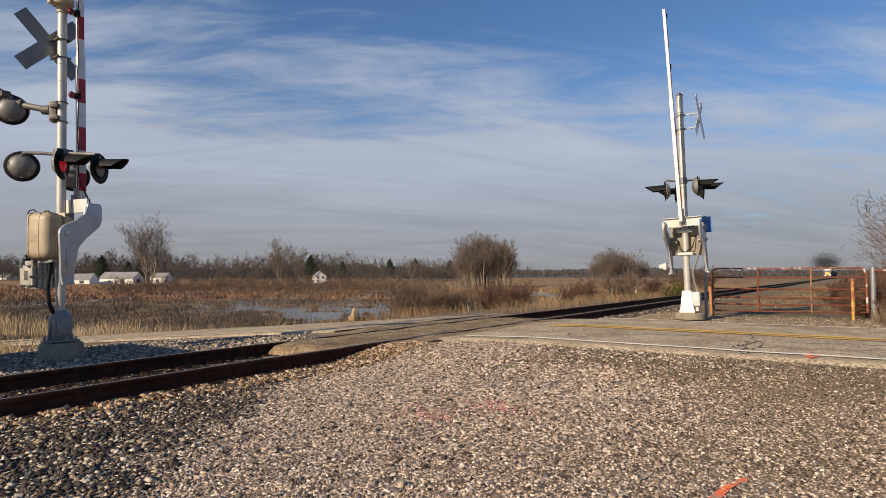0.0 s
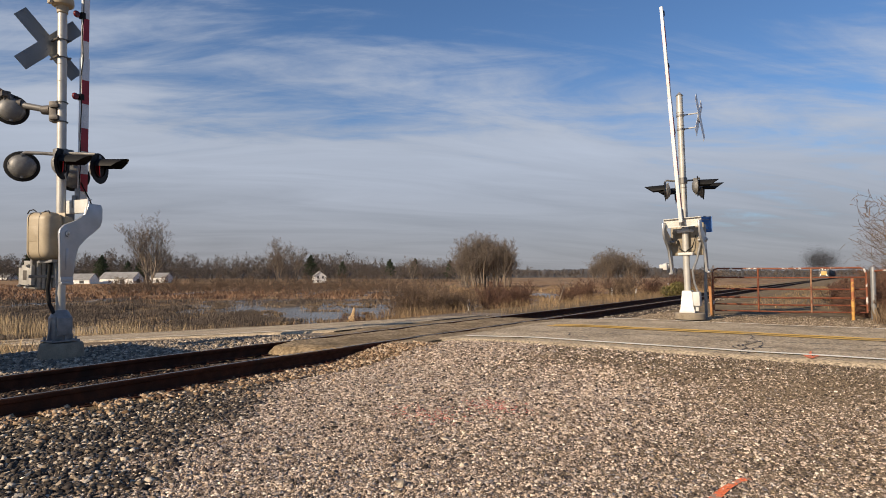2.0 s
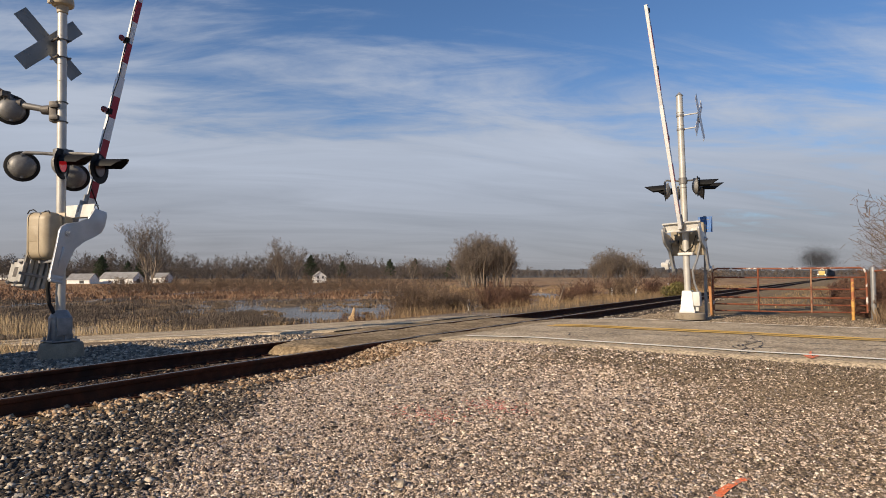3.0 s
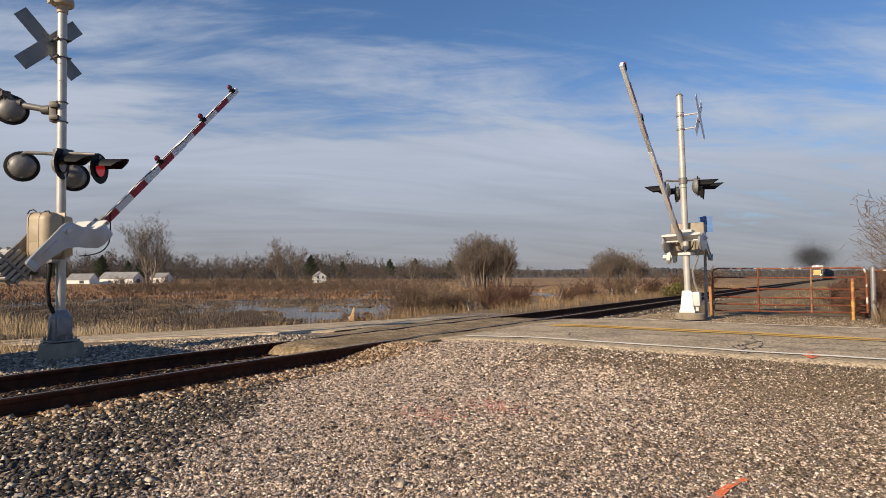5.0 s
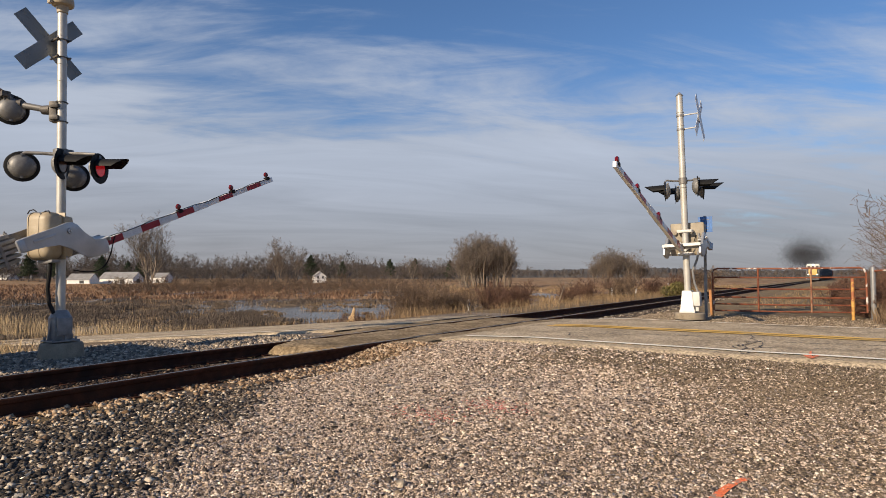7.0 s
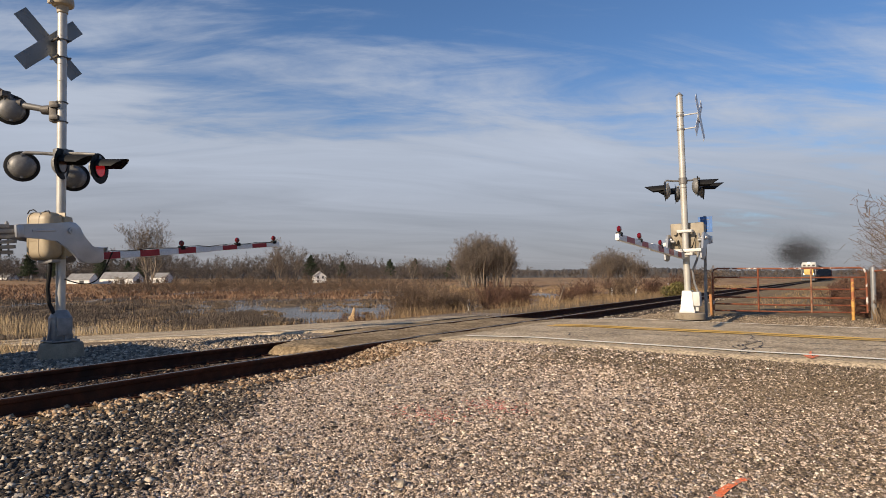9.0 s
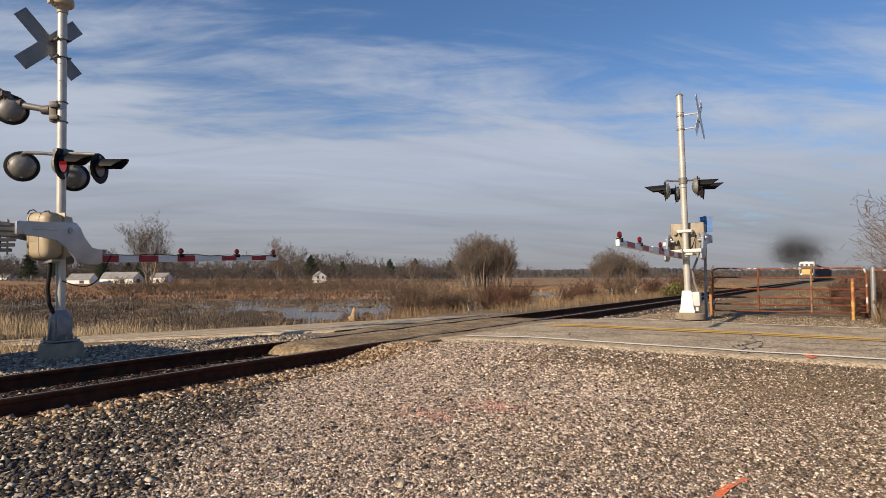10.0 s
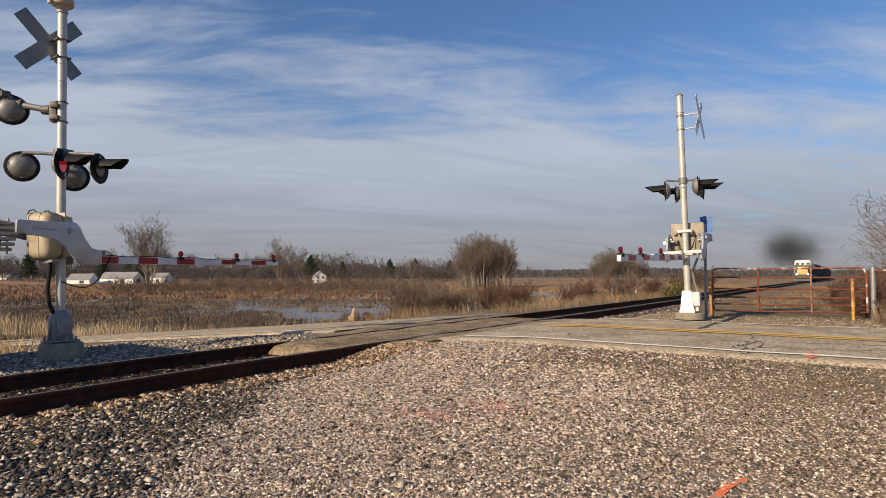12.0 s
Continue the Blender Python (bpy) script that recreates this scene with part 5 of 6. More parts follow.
# ---------------------------------------------------------------- field gate
def make_field_gate():
    """A pipe gate across the lane, swung between two posts."""
    a, b = Vector((-3.10, 17.95, 0.03)), Vector((0.40, 18.95, 0.03))
    d = b - a
    L = d.length
    g = thing("field_gate", Matrix.Translation(a) @ pose(0, 0, 0, 0, 0, math.degrees(math.atan2(d.y, d.x))), "closed rusty six-bar pipe gate with flaking white top bar", "gate")

    def bar(name, pts, r, mat, label=""):
        bm = bmesh.new()
        tube(bm, pts, r, 10)
        return part(name, bm, mat, g, label)
    for z in (0.18, 0.36, 0.55, 0.78, 1.10 - 0.01):
        bar("bar", ((0.04, 0, z), (L * 0.5, 0, z - 0.012), (L - 0.02, 0, z)), 0.022, "rust", "rusty horizontal pipe")
    bar("top_bar", ((0.02, 0, 0.18), (0.0, 0, 1.20), (0.03, 0, 1.29), (0.12, 0, 1.33), (L * 0.5, 0, 1.32), (L - 0.14, 0, 1.34), (L - 0.05, 0, 1.30), (L, 0, 1.20), (L + 0.01, 0, 0.18)), 0.025, "rustwhite", "flaking white frame pipe")
    for k in (0.31, 0.655):
        bar("upright", ((L * k, -0.03, 0.16), (L * k, -0.03, 0.7), (L * k, -0.03, 1.32)), 0.024, "rust" if k < 0.5 else "rustpale")
    # posts
    p = thing("gate_post", pose(-3.16, 17.82, 0.0), "leaning orange-brown wooden gate post", "post", "gate posts")
    bm = bmesh.new()
    box(bm, 0.075, 0.075, 1.12, pose(0.03, 0, 0.55, 0, -3), 0.012)
    part("post_body", bm, "orangepost", p)
    p = thing("gate_post", pose(0.10, 18.45, 0.0), "yellow steel bollard with flaking rusty paint", "post", "gate posts")
    bm = bmesh.new()
    lathe(bm, ((0.038, 0.0), (0.038, 1.06), (0.034, 1.09), (0.0, 1.10)), None, 16)
    part("post_body", bm, "rustyellow", p)
    p = thing("gate_post", pose(0.55, 19.17, -0.02), "pale galvanised pipe gate post", "post", "gate posts")
    bm = bmesh.new()
    lathe(bm, ((0.06, 0.0), (0.06, 1.36), (0.05, 1.40), (0.0, 1.41)), None, 16)
    part("post_body", bm, "galv", p)
    b2 = bmesh.new()
    tube(b2, ((0, 0, 1.30), (0.4, -0.4, 1.34), (2.2, -0.9, 1.30)), 0.022, 8)
    part("fence_pipe", b2, "rustwhite", p)


make_field_gate()


# ---------------------------------------------------------------- plants
def prisms(segs):
    """Thin three-sided tubes: rows of p0, p1, r0, r1."""
    S = np.asarray(segs, float)
    p0, p1, r0, r1 = S[:, :3], S[:, 3:6], S[:, 6:7], S[:, 7:8]
    d = p1 - p0
    d /= np.maximum(np.linalg.norm(d, axis=1)[:, None], 1e-9)
    ref = np.where(np.abs(d[:, 2:3]) < 0.8, np.array([[0, 0, 1.0]]), np.array([[1.0, 0, 0]]))
    a = np.cross(d, ref); a /= np.linalg.norm(a, axis=1)[:, None]
    b = np.cross(d, a)
    vs = []
    for p, r in ((p0, r0), (p1, r1)):
        for k in range(3):
            t = 2 * math.pi * k / 3
            vs.append(p + (a * math.cos(t) + b * math.sin(t)) * r)
    V = np.stack(vs, 1).reshape(-1, 3)
    F0 = np.array([(0, 1, 4, 3), (1, 2, 5, 4), (2, 0, 3, 5)])
    F = (F0[None] + (np.arange(len(S)) * 6)[:, None, None]).reshape(-1, 4)
    return V, F


def ribbons(segs):
    """Fine twigs as narrow blades turned every way."""
    S = np.asarray(segs, float)
    p0, p1, r0, r1 = S[:, :3], S[:, 3:6], S[:, 6:7], S[:, 7:8]
    rng = np.random.default_rng(len(S))
    a = np.cross(p1 - p0, rng.normal(size=p0.shape))
    a /= np.maximum(np.linalg.norm(a, axis=1)[:, None], 1e-9)
    V = np.stack([p0 - a * r0, p0 + a * r0, p1 + a * r1, p1 - a * r1], 1).reshape(-1, 3)
    return V, np.arange(len(V)).reshape(-1, 4)


def grow(seed, height, spread=0.5, trunk=0.30, levels=4, kids=(5, 5, 5, 5), stems=1, lean=0.1, min_r=0.008, up=0.25, first=0.3):
    """A bare tree as limb rows; returns thick limbs and fine twigs."""
    rng = np.random.default_rng(seed)
    thick, thin = [], []

    def limb(p, d, length, r, lev):
        n = (4, 3, 3, 2, 1)[lev]
        pts, rad = [p], [r]
        q = p
        for i in range(n):
            d = d + rng.normal(0, 0.10 + 0.05 * lev, 3)
            d[2] += up * 0.12 * lev
            d = d / np.linalg.norm(d)
            q = q + d * length / n
            pts.append(q)
            rad.append(max(min_r, r * (1 - 0.72 * (i + 1) / n)))
        for i in range(n):
            row = (*pts[i], *pts[i + 1], rad[i], rad[i + 1])
            (thick if lev < 2 else thin).append(row)
        if lev >= levels:
            return
        m = kids[min(lev, len(kids) - 1)]
        for k in range(m):
            f = (first if lev == 0 else 0.2) + (1 - (first if lev == 0 else 0.2)) * (k + rng.random()) / m
            i = min(n - 1, int(f * n))
            w = f * n - i
            base = pts[i] * (1 - w) + pts[i + 1] * w
            dd = pts[i + 1] - pts[i]
            dd = dd / np.linalg.norm(dd)
            side = rng.normal(size=3)
            side -= dd * (side @ dd)
            side /= np.linalg.norm(side)
            ang = rng.uniform(0.45, 1.05) * (0.6 + spread)
            nd = dd * math.cos(ang) + side * math.sin(ang)
            nd[2] = nd[2] * 0.8 + up * (1.0 if lev < 2 else 0.4)
            nd /= np.linalg.norm(nd)
            ln = length * rng.uniform(0.42, 0.68) * (1.15 - 0.45 * f)
            limb(base, nd, ln, max(min_r, r * (1 - 0.6 * f) * 0.55), lev + 1)
    for s in range(stems):
        d = np.array([rng.normal(0, lean), rng.normal(0, lean), 1.0])
        if stems > 1:
            t = 2 * math.pi * (s + rng.random()) / stems
            d = np.array([math.cos(t) * lean * 3, math.sin(t) * lean * 3, 1.0])
        d /= np.linalg.norm(d)
        limb(np.array([rng.normal(0, 0.02 * stems), rng.normal(0, 0.02 * stems), -0.15]), d, height * rng.uniform(0.62, 0.78), trunk, 0)
    return np.array(thick), np.array(thin)


def tree_thing(name, m, seed, label, category, group="", bark="bark", twig="twig", **kw):
    thick, thin = grow(seed, **kw)
    t = thing(name, m, label, category, group)
    o = raw_mesh("trunk", *prisms(thick), bark); o.parent = t
    o = raw_mesh("crown", *ribbons(thin), twig); o.parent = t
    return t


def on_ground(x, y, rz=0.0, s=1.0):
    return pose(x, y, float(ground_z(x, y)) - 0.05, 0, 0, rz) @ Matrix.Diagonal((s, s, s, 1))


def make_trees():
    tree_thing("bare_tree", on_ground(-163, 94), 21, "tall bare spreading tree on the marsh edge", "tree", height=20, spread=0.34, trunk=0.30, levels=4, kids=(8, 6, 6, 5), stems=4, lean=0.09, min_r=0.017, up=0.52, first=0.18)
    kinds = []
    for k in range(4):
        kinds.append(tree_thing("bare_tree", on_ground(-118.5 + (-7, 4, -2, 6)[k], 200 + (2, -3, 5, 4)[k]), 40 + k, "bare hardwood in a rounded marsh grove", "tree", "grove trees", height=19.5 - 1.2 * (k % 2), spread=0.42, trunk=0.26, levels=4, kids=(9, 6, 6, 5), stems=2, lean=0.05, min_r=0.019, up=0.42, first=0.30))
    rnd = random.Random(8)
    right, fwd = Vector((0.829, 0.559)), Vector((-0.559, 0.829))
    for i in range(22):
        u = -10 + 20 * (i + rnd.random()) / 22
        v = rnd.uniform(-7, 7)
        x, y = -116.5 + right.x * u + fwd.x * v, 202.6 + right.y * u + fwd.y * v
        s = (1.0 - 0.32 * (abs(u - 0.5) / 10) ** 2) * rnd.uniform(0.88, 1.04)
        copy_thing(kinds[i % 4], on_ground(x, y, rnd.uniform(0, 360))).scale = (s, s, s)
    # lower grove farther right
    for i in range(22):
        u = -17 + 34 * (i + rnd.random()) / 22
        v = rnd.uniform(-8, 8)
        x, y = -103 + right.x * u + fwd.x * v, 330 + right.y * u + fwd.y * v
        s = 0.92 * (1.0 - 0.45 * (abs(u + 3) / 17) ** 2) * rnd.uniform(0.85, 1.05)
        t = copy_thing(kinds[i % 4], on_ground(x, y, rnd.uniform(0, 360)))
        t.scale = (s, s, s)
        tagged(t, "bare hardwood in a low distant grove", "tree", "far grove trees")
    for x, y, s in ((-258, 222, 1.18), (-252, 216, 1.05), (-246, 224, 0.9), (-182, 292, 0.9), (-178, 300, 0.86), (-225, 300, 0.8)):
        t = copy_thing(kinds[rnd.randrange(4)], on_ground(x, y, rnd.uniform(0, 360)))
        t.scale = (s, s, s)
        tagged(t, "tall bare tree before the far woods", "tree", "edge trees")


make_trees()


def make_far_woods():
    """Belts of bare trees along the horizon."""
    temp = []
    for k in range(5):
        a, b = grow(70 + k, 13 + k, spread=0.5, trunk=0.22, levels=3, kids=(7, 5, 5), stems=1, lean=0.08, min_r=0.055, up=0.3, first=0.25)
        temp.append(ribbons(np.concatenate([a, b])))
    far_temp = []
    for k in range(5):
        a, b = grow(80 + k, 14 + k, spread=0.5, trunk=0.25, levels=3, kids=(7, 5, 4), stems=1, lean=0.08, min_r=0.13, up=0.3, first=0.15)
        far_temp.append(ribbons(np.concatenate([a, b])))
    right, fwd = np.array((0.829, 0.559)), np.array((-0.559, 0.829))
    rng = np.random.default_rng(9)

    def belt(name, n, tan0, tan1, z0, z1, s0, s1, label, profile=None, mat="farwood"):
        Vs, Fs, off = [], [], 0
        for i in range(n):
            tan = tan0 + (tan1 - tan0) * (i + rng.random()) / n
            Z = rng.uniform(z0, z1)
            x, y = right * tan * Z + fwd * Z
            V, F = (far_temp if z0 > 600 else temp)[rng.integers(5)]
            s = rng.uniform(s0, s1) * (profile(tan) if profile else 1)
            a = rng.uniform(0, 6.28)
            W = V * s
            W = np.column_stack([W[:, 0] * math.cos(a) - W[:, 1] * math.sin(a) + x, W[:, 0] * math.sin(a) + W[:, 1] * math.cos(a) + y, W[:, 2] + float(ground_z(x, y)) - 0.2])
            Vs.append(W); Fs.append(F + off); off += len(V)
        tagged(raw_mesh(name, np.concatenate(Vs), np.concatenate(Fs), mat), label, "woods", kind="stuff")
    belt("far_woods", 380, -0.95, 0.06, 400, 540, 1.15, 1.45, "belt of bare grey-brown woods beyond the marsh", lambda t: 1.0 + 0.10 * math.sin(t * 21) - 0.12 * (t > -0.12))
    belt("far_woods", 240, 0.02, 0.95, 640, 900, 0.55, 0.80, "low hazy woods on the horizon")
    belt("far_woods", 330, -0.95, 0.10, 385, 400, 0.5, 0.85, "brushy understorey along the woods' edge")
    # the wooded rise behind, a closed canopy of crowns
    def ridge(tan0, tan1, depth, height, label, seed):
        r = np.random.default_rng(seed)
        n = 620
        tt = np.linspace(tan0, tan1, n)
        swell = 1.0 + 0.16 * np.sin(tt * 9 + seed) + 0.09 * np.sin(tt * 23)
        rows = []
        for k in range(9):
            up = math.sin(k / 8 * math.pi * 0.62)
            Z = depth + k * 14 + r.normal(0, 3, n)
            h = height * swell * up + (r.normal(0, 0.9, n) + r.normal(0, 0.5, n)) * (k > 0)
            xy = right[None] * (tt * Z)[:, None] + fwd[None] * Z[:, None]
            rows.append(np.column_stack([xy, ground_z(xy[:, 0], xy[:, 1]) - 0.5 + np.maximum(h, 0)]))
        i = np.arange(9 * n).reshape(9, n)
        f = np.stack([i[:-1, :-1], i[:-1, 1:], i[1:, 1:], i[1:, :-1]], -1).reshape(-1, 4)
        tagged(raw_mesh("wooded_rise", np.concatenate(rows), f, "canopy"), label, "woods", kind="stuff")
    ridge(-0.98, 0.08, 560, 12.0, "grey-brown winter woods closing the marsh", 3)
    ridge(0.0, 1.0, 930, 13.5, "blue-grey wooded hills on the horizon", 5)
    # scrub along the pond's far bank
    belt("bank_scrub", 230, -0.56, -0.06, 126, 150, 0.20, 0.32, "dense dark bare scrub along the pond bank", None, "shrubtwig")
    belt("bank_scrub", 60, -0.30, 0.05, 150, 175, 0.14, 0.22, "bare scrub on the marsh")


make_far_woods()


def leaf_cloud(seed, shells, n, size):
    """Small tufts spread over rounded boughs: rows of centre and radii."""
    rng = np.random.default_rng(seed)
    Vs = []
    per = n // len(shells)
    for cx, cy, cz, a, b, c in shells:
        d = rng.normal(size=(per, 3)); d /= np.linalg.norm(d, axis=1)[:, None]
        rr = rng.uniform(0.45, 1.05, (per, 1))
        P = np.array([cx, cy, cz]) + d * rr * np.array([a, b, c])
        e1 = rng.normal(size=(per, 3)); e1 /= np.linalg.norm(e1, axis=1)[:, None]
        e2 = np.cross(e1, rng.normal(size=(per, 3))); e2 /= np.linalg.norm(e2, axis=1)[:, None]
        s = size * rng.uniform(0.5, 1.4, (per, 1))
        Vs.append(np.stack([P - e1 * s, P + e2 * s * 0.35, P + e1 * s, P - e2 * s * 0.35], 1).reshape(-1, 3))
    V = np.concatenate(Vs)
    return V, np.arange(len(V)).reshape(-1, 4)


def make_pines():
    rnd = random.Random(5)
    proto = None
    spots = [(-372, 184, 1.0), (-392, 168, 1.1), (-430, 168, 1.15), (-352, 196, 0.75), (-300, 285, 1.1), (-285, 300, 0.85), (-268, 330, 0.95), (-262, 352, 1.0), (-240, 365, 0.95), (-225, 372, 0.85), (-310, 300, 0.8), (-420, 205, 0.85), (-400, 215, 0.8)]
    for x, y, s in spots:
        if proto is None:
            t = thing("pine_tree", on_ground(x, y), "dark green pine standing among bare woods", "tree", "pines")
            bm = bmesh.new()
            tube(bm, ((0, 0, -0.3), (0.1, 0, 6), (0.0, 0.1, 15.5)), 0.32, 8, 0.06)
            part("trunk", bm, "bark", t)
            sh = []
            for k in range(15):
                z = 5.0 + 11 * k / 14
                r = 3.6 * (1 - (k / 15) ** 1.6) + 0.5
                a = k * 2.4
                sh.append((math.cos(a) * r * 0.55, math.sin(a) * r * 0.55, z, r * 0.75, r * 0.75, 0.9))
            V, F = leaf_cloud(2, sh, 5200, 0.42)
            o = raw_mesh("crown", V, F, "pine"); o.parent = t
            proto = t
        else:
            c = copy_thing(proto, on_ground(x, y, rnd.uniform(0, 360)))
            c.scale = (s, s, s)
    t = thing("evergreen_shrub", on_ground(-9.5, 42.0), "low olive-green evergreen shrub beside the track", "shrub")
    a, b = grow(6, 1.6, spread=0.8, trunk=0.04, levels=2, kids=(6, 5), stems=5, lean=0.3, min_r=0.01)
    o = raw_mesh("stems", *prisms(np.concatenate([a, b])), "bark"); o.parent = t
    V, F = leaf_cloud(7, [(0, 0, 0.6, 1.3, 1.0, 0.6), (0.8, 0.2, 0.5, 0.9, 0.8, 0.5), (-0.8, -0.2, 0.55, 0.9, 0.8, 0.6), (0.1, 0, 1.05, 0.8, 0.7, 0.45)], 3600, 0.10)
    o = raw_mesh("foliage", V, F, "evergreen"); o.parent = t
    t.scale = (0.62, 0.62, 0.72)


make_pines()


def blades(name, xy, h, w, mat, label, seed, lean=0.25, z=None):
    rng = np.random.default_rng(seed)
    n = len(xy)
    base = np.column_stack([xy, (ground_z(xy[:, 0], xy[:, 1]) if z is None else z) - 0.03])
    a = rng.uniform(0, 6.283, n)
    side = np.column_stack([np.cos(a), np.sin(a), np.zeros(n)]) * (w * rng.uniform(0.6, 1.3, n))[:, None]
    bend = np.column_stack([rng.normal(0, lean, n), rng.normal(0, lean, n), np.ones(n)]) * h[:, None]
    bend2 = bend * np.array([0.38, 0.38, 0.62])
    V = np.stack([base - side, base + side, base + bend2 + side * 0.8, base + bend2 - side * 0.8, base + bend + side * 0.15, base + bend - side * 0.15], 1).reshape(-1, 3)
    F = (np.array([(0, 1, 2, 3), (3, 2, 4, 5)])[None] + (np.arange(n) * 6)[:, None, None]).reshape(-1, 4)
    return tagged(raw_mesh(name, V, F, mat), label, "grass", kind="stuff")


def make_marsh_plants():
    rng = np.random.default_rng(31)
    right, fwd = np.array((0.829, 0.559)), np.array((-0.559, 0.829))

    def field(n, t0, t1, z0, z1, seed):
        """spread over the marsh in a fan"""
        r = np.random.default_rng(seed)
        Z = np.exp(r.uniform(math.log(z0), math.log(z1), n))
        T = r.uniform(t0, t1, n)
        return right[None] * (T * Z)[:, None] + fwd[None] * Z[:, None]

    def dry(xy):
        return xy[(pond_mask(xy[:, 0], xy[:, 1]) < 0.02) & (xy[:, 0] < -24)]
    # brown reed bed
    xy = dry(field(110000, -0.86, -0.22, 36, 80, 1))
    h = rng.uniform(0.2, 0.52, len(xy))
    blades("reed_bed", xy, h, 0.018, "reed", "brown winter reed bed in the marsh", 2, 0.14)
    xy = dry(field(40000, -0.86, 0.06, 70, 108, 3))
    blades("reed_bed", xy, rng.uniform(0.3, 0.65, len(xy)), 0.03, "reed", "brown matted reeds farther out", 4)
    xy = dry(field(34000, -0.86, -0.10, 100, 300, 23))
    blades("sedge_field", xy, rng.uniform(0.3, 0.7, len(xy)), 0.10, "rustgrass", "rust-brown sedge meadow beyond the reeds", 24, 0.4)
    # pale stalks in front
    n = 9500
    x = rng.uniform(-60, -22.5, n)
    y = rng.uniform(16.6, 21.5, n)
    keep = rng.random(n) < 0.35 + 0.65 * (wobble(x, y, 3.0) > 0.1)
    xy = np.column_stack([x, y])[keep]
    blades("pale_reeds", xy, rng.uniform(0.6, 1.5, len(xy)), 0.011, "straw", "pale dead reed stalks beside the road", 5, 0.10)
    # tussocks round the pond
    r2 = np.random.default_rng(77)
    pts = field(16000, -0.55, 0.12, 45, 125, 6)
    pm = pond_mask(pts[:, 0], pts[:, 1])
    pts = pts[(np.abs(pm - 0.06) < 0.10)]
    blades("pond_tussocks", pts, r2.uniform(0.2, 0.5, len(pts)), 0.04, "hummock", "tan grass tussocks round the pond", 7, 0.4)
    # low hummocks standing in the water
    r3 = np.random.default_rng(91)
    heads = field(1500, -0.50, 0.10, 50, 112, 16)
    heads = heads[pond_mask(heads[:, 0], heads[:, 1]) > 0.05][:85]
    rad = r3.uniform(0.12, 0.75, len(heads))
    pts = np.concatenate([c[None] + r3.normal(0, 1, (int(30 + 110 * w), 2)) @ np.array([right * w, fwd * w * 0.4]) for c, w in zip(heads, rad)])
    blades("pond_hummocks", pts, r3.uniform(0.12, 0.36, len(pts)), 0.04, "hummock", "small tan sedge hummocks standing in the pond", 17, 0.5, np.full(len(pts), -3.12))
    # straw field strip
    xy = field(26000, -0.06, 0.5, 60, 260, 8)
    xy = xy[(xy[:, 0] < -16) & (pond_mask(xy[:, 0], xy[:, 1]) < 0.0)]
    blades("meadow_grass", xy, r2.uniform(0.25, 0.6, len(xy)), 0.10, "drygrass", "tan dry meadow grass", 9, 0.5)
    # banks of the track
    n = 30000
    y = 16.3 + 70 * r2.random(n) ** 1.6
    x = -10.0 - 10 * r2.random(n) ** 1.2
    keep = (wobble(x, y, 2.2) > -0.9) & ((y > 30) | (r2.random(n) < 0.4)) & ~((x > -12.0) & (y < 18.5))
    xy = np.column_stack([x, y])[keep]
    blades("bank_grass", xy, r2.uniform(0.15, 0.5, len(xy)), 0.006, "drygrass", "tall dry grass on the track bank", 10, 0.35)
    # weeds at the fence and far lane
    n = 9000
    x = 0.5 + 4.5 * r2.random(n)
    y = 17.2 + 14 * r2.random(n) ** 1.3
    xy = np.column_stack([x, y])
    blades("fence_weeds", xy, r2.uniform(0.12, 0.5, len(xy)) * (1 + 0.8 * smooth(19, 21, xy[:, 1])), 0.008, "hummock", "dry weeds along the fence", 11, 0.35)
    n = 2500
    x = r2.uniform(-3.4, 0.6, n); y = r2.uniform(24, 80, n)
    blades("lane_grass", np.column_stack([x, y]), r2.uniform(0.05, 0.22, n), 0.014, "drygrass", "thin dry grass in the lane", 12, 0.5)
    n = 700
    x = -14.3 + r2.normal(0, 0.55, n); y = 4.7 + r2.normal(0, 0.5, n)
    blades("grass_tuft", np.column_stack([x, y]), r2.uniform(0.15, 0.42, n), 0.008, "straw", "tuft of dry straw grass beside the ballast", 13, 0.4)


make_marsh_plants()


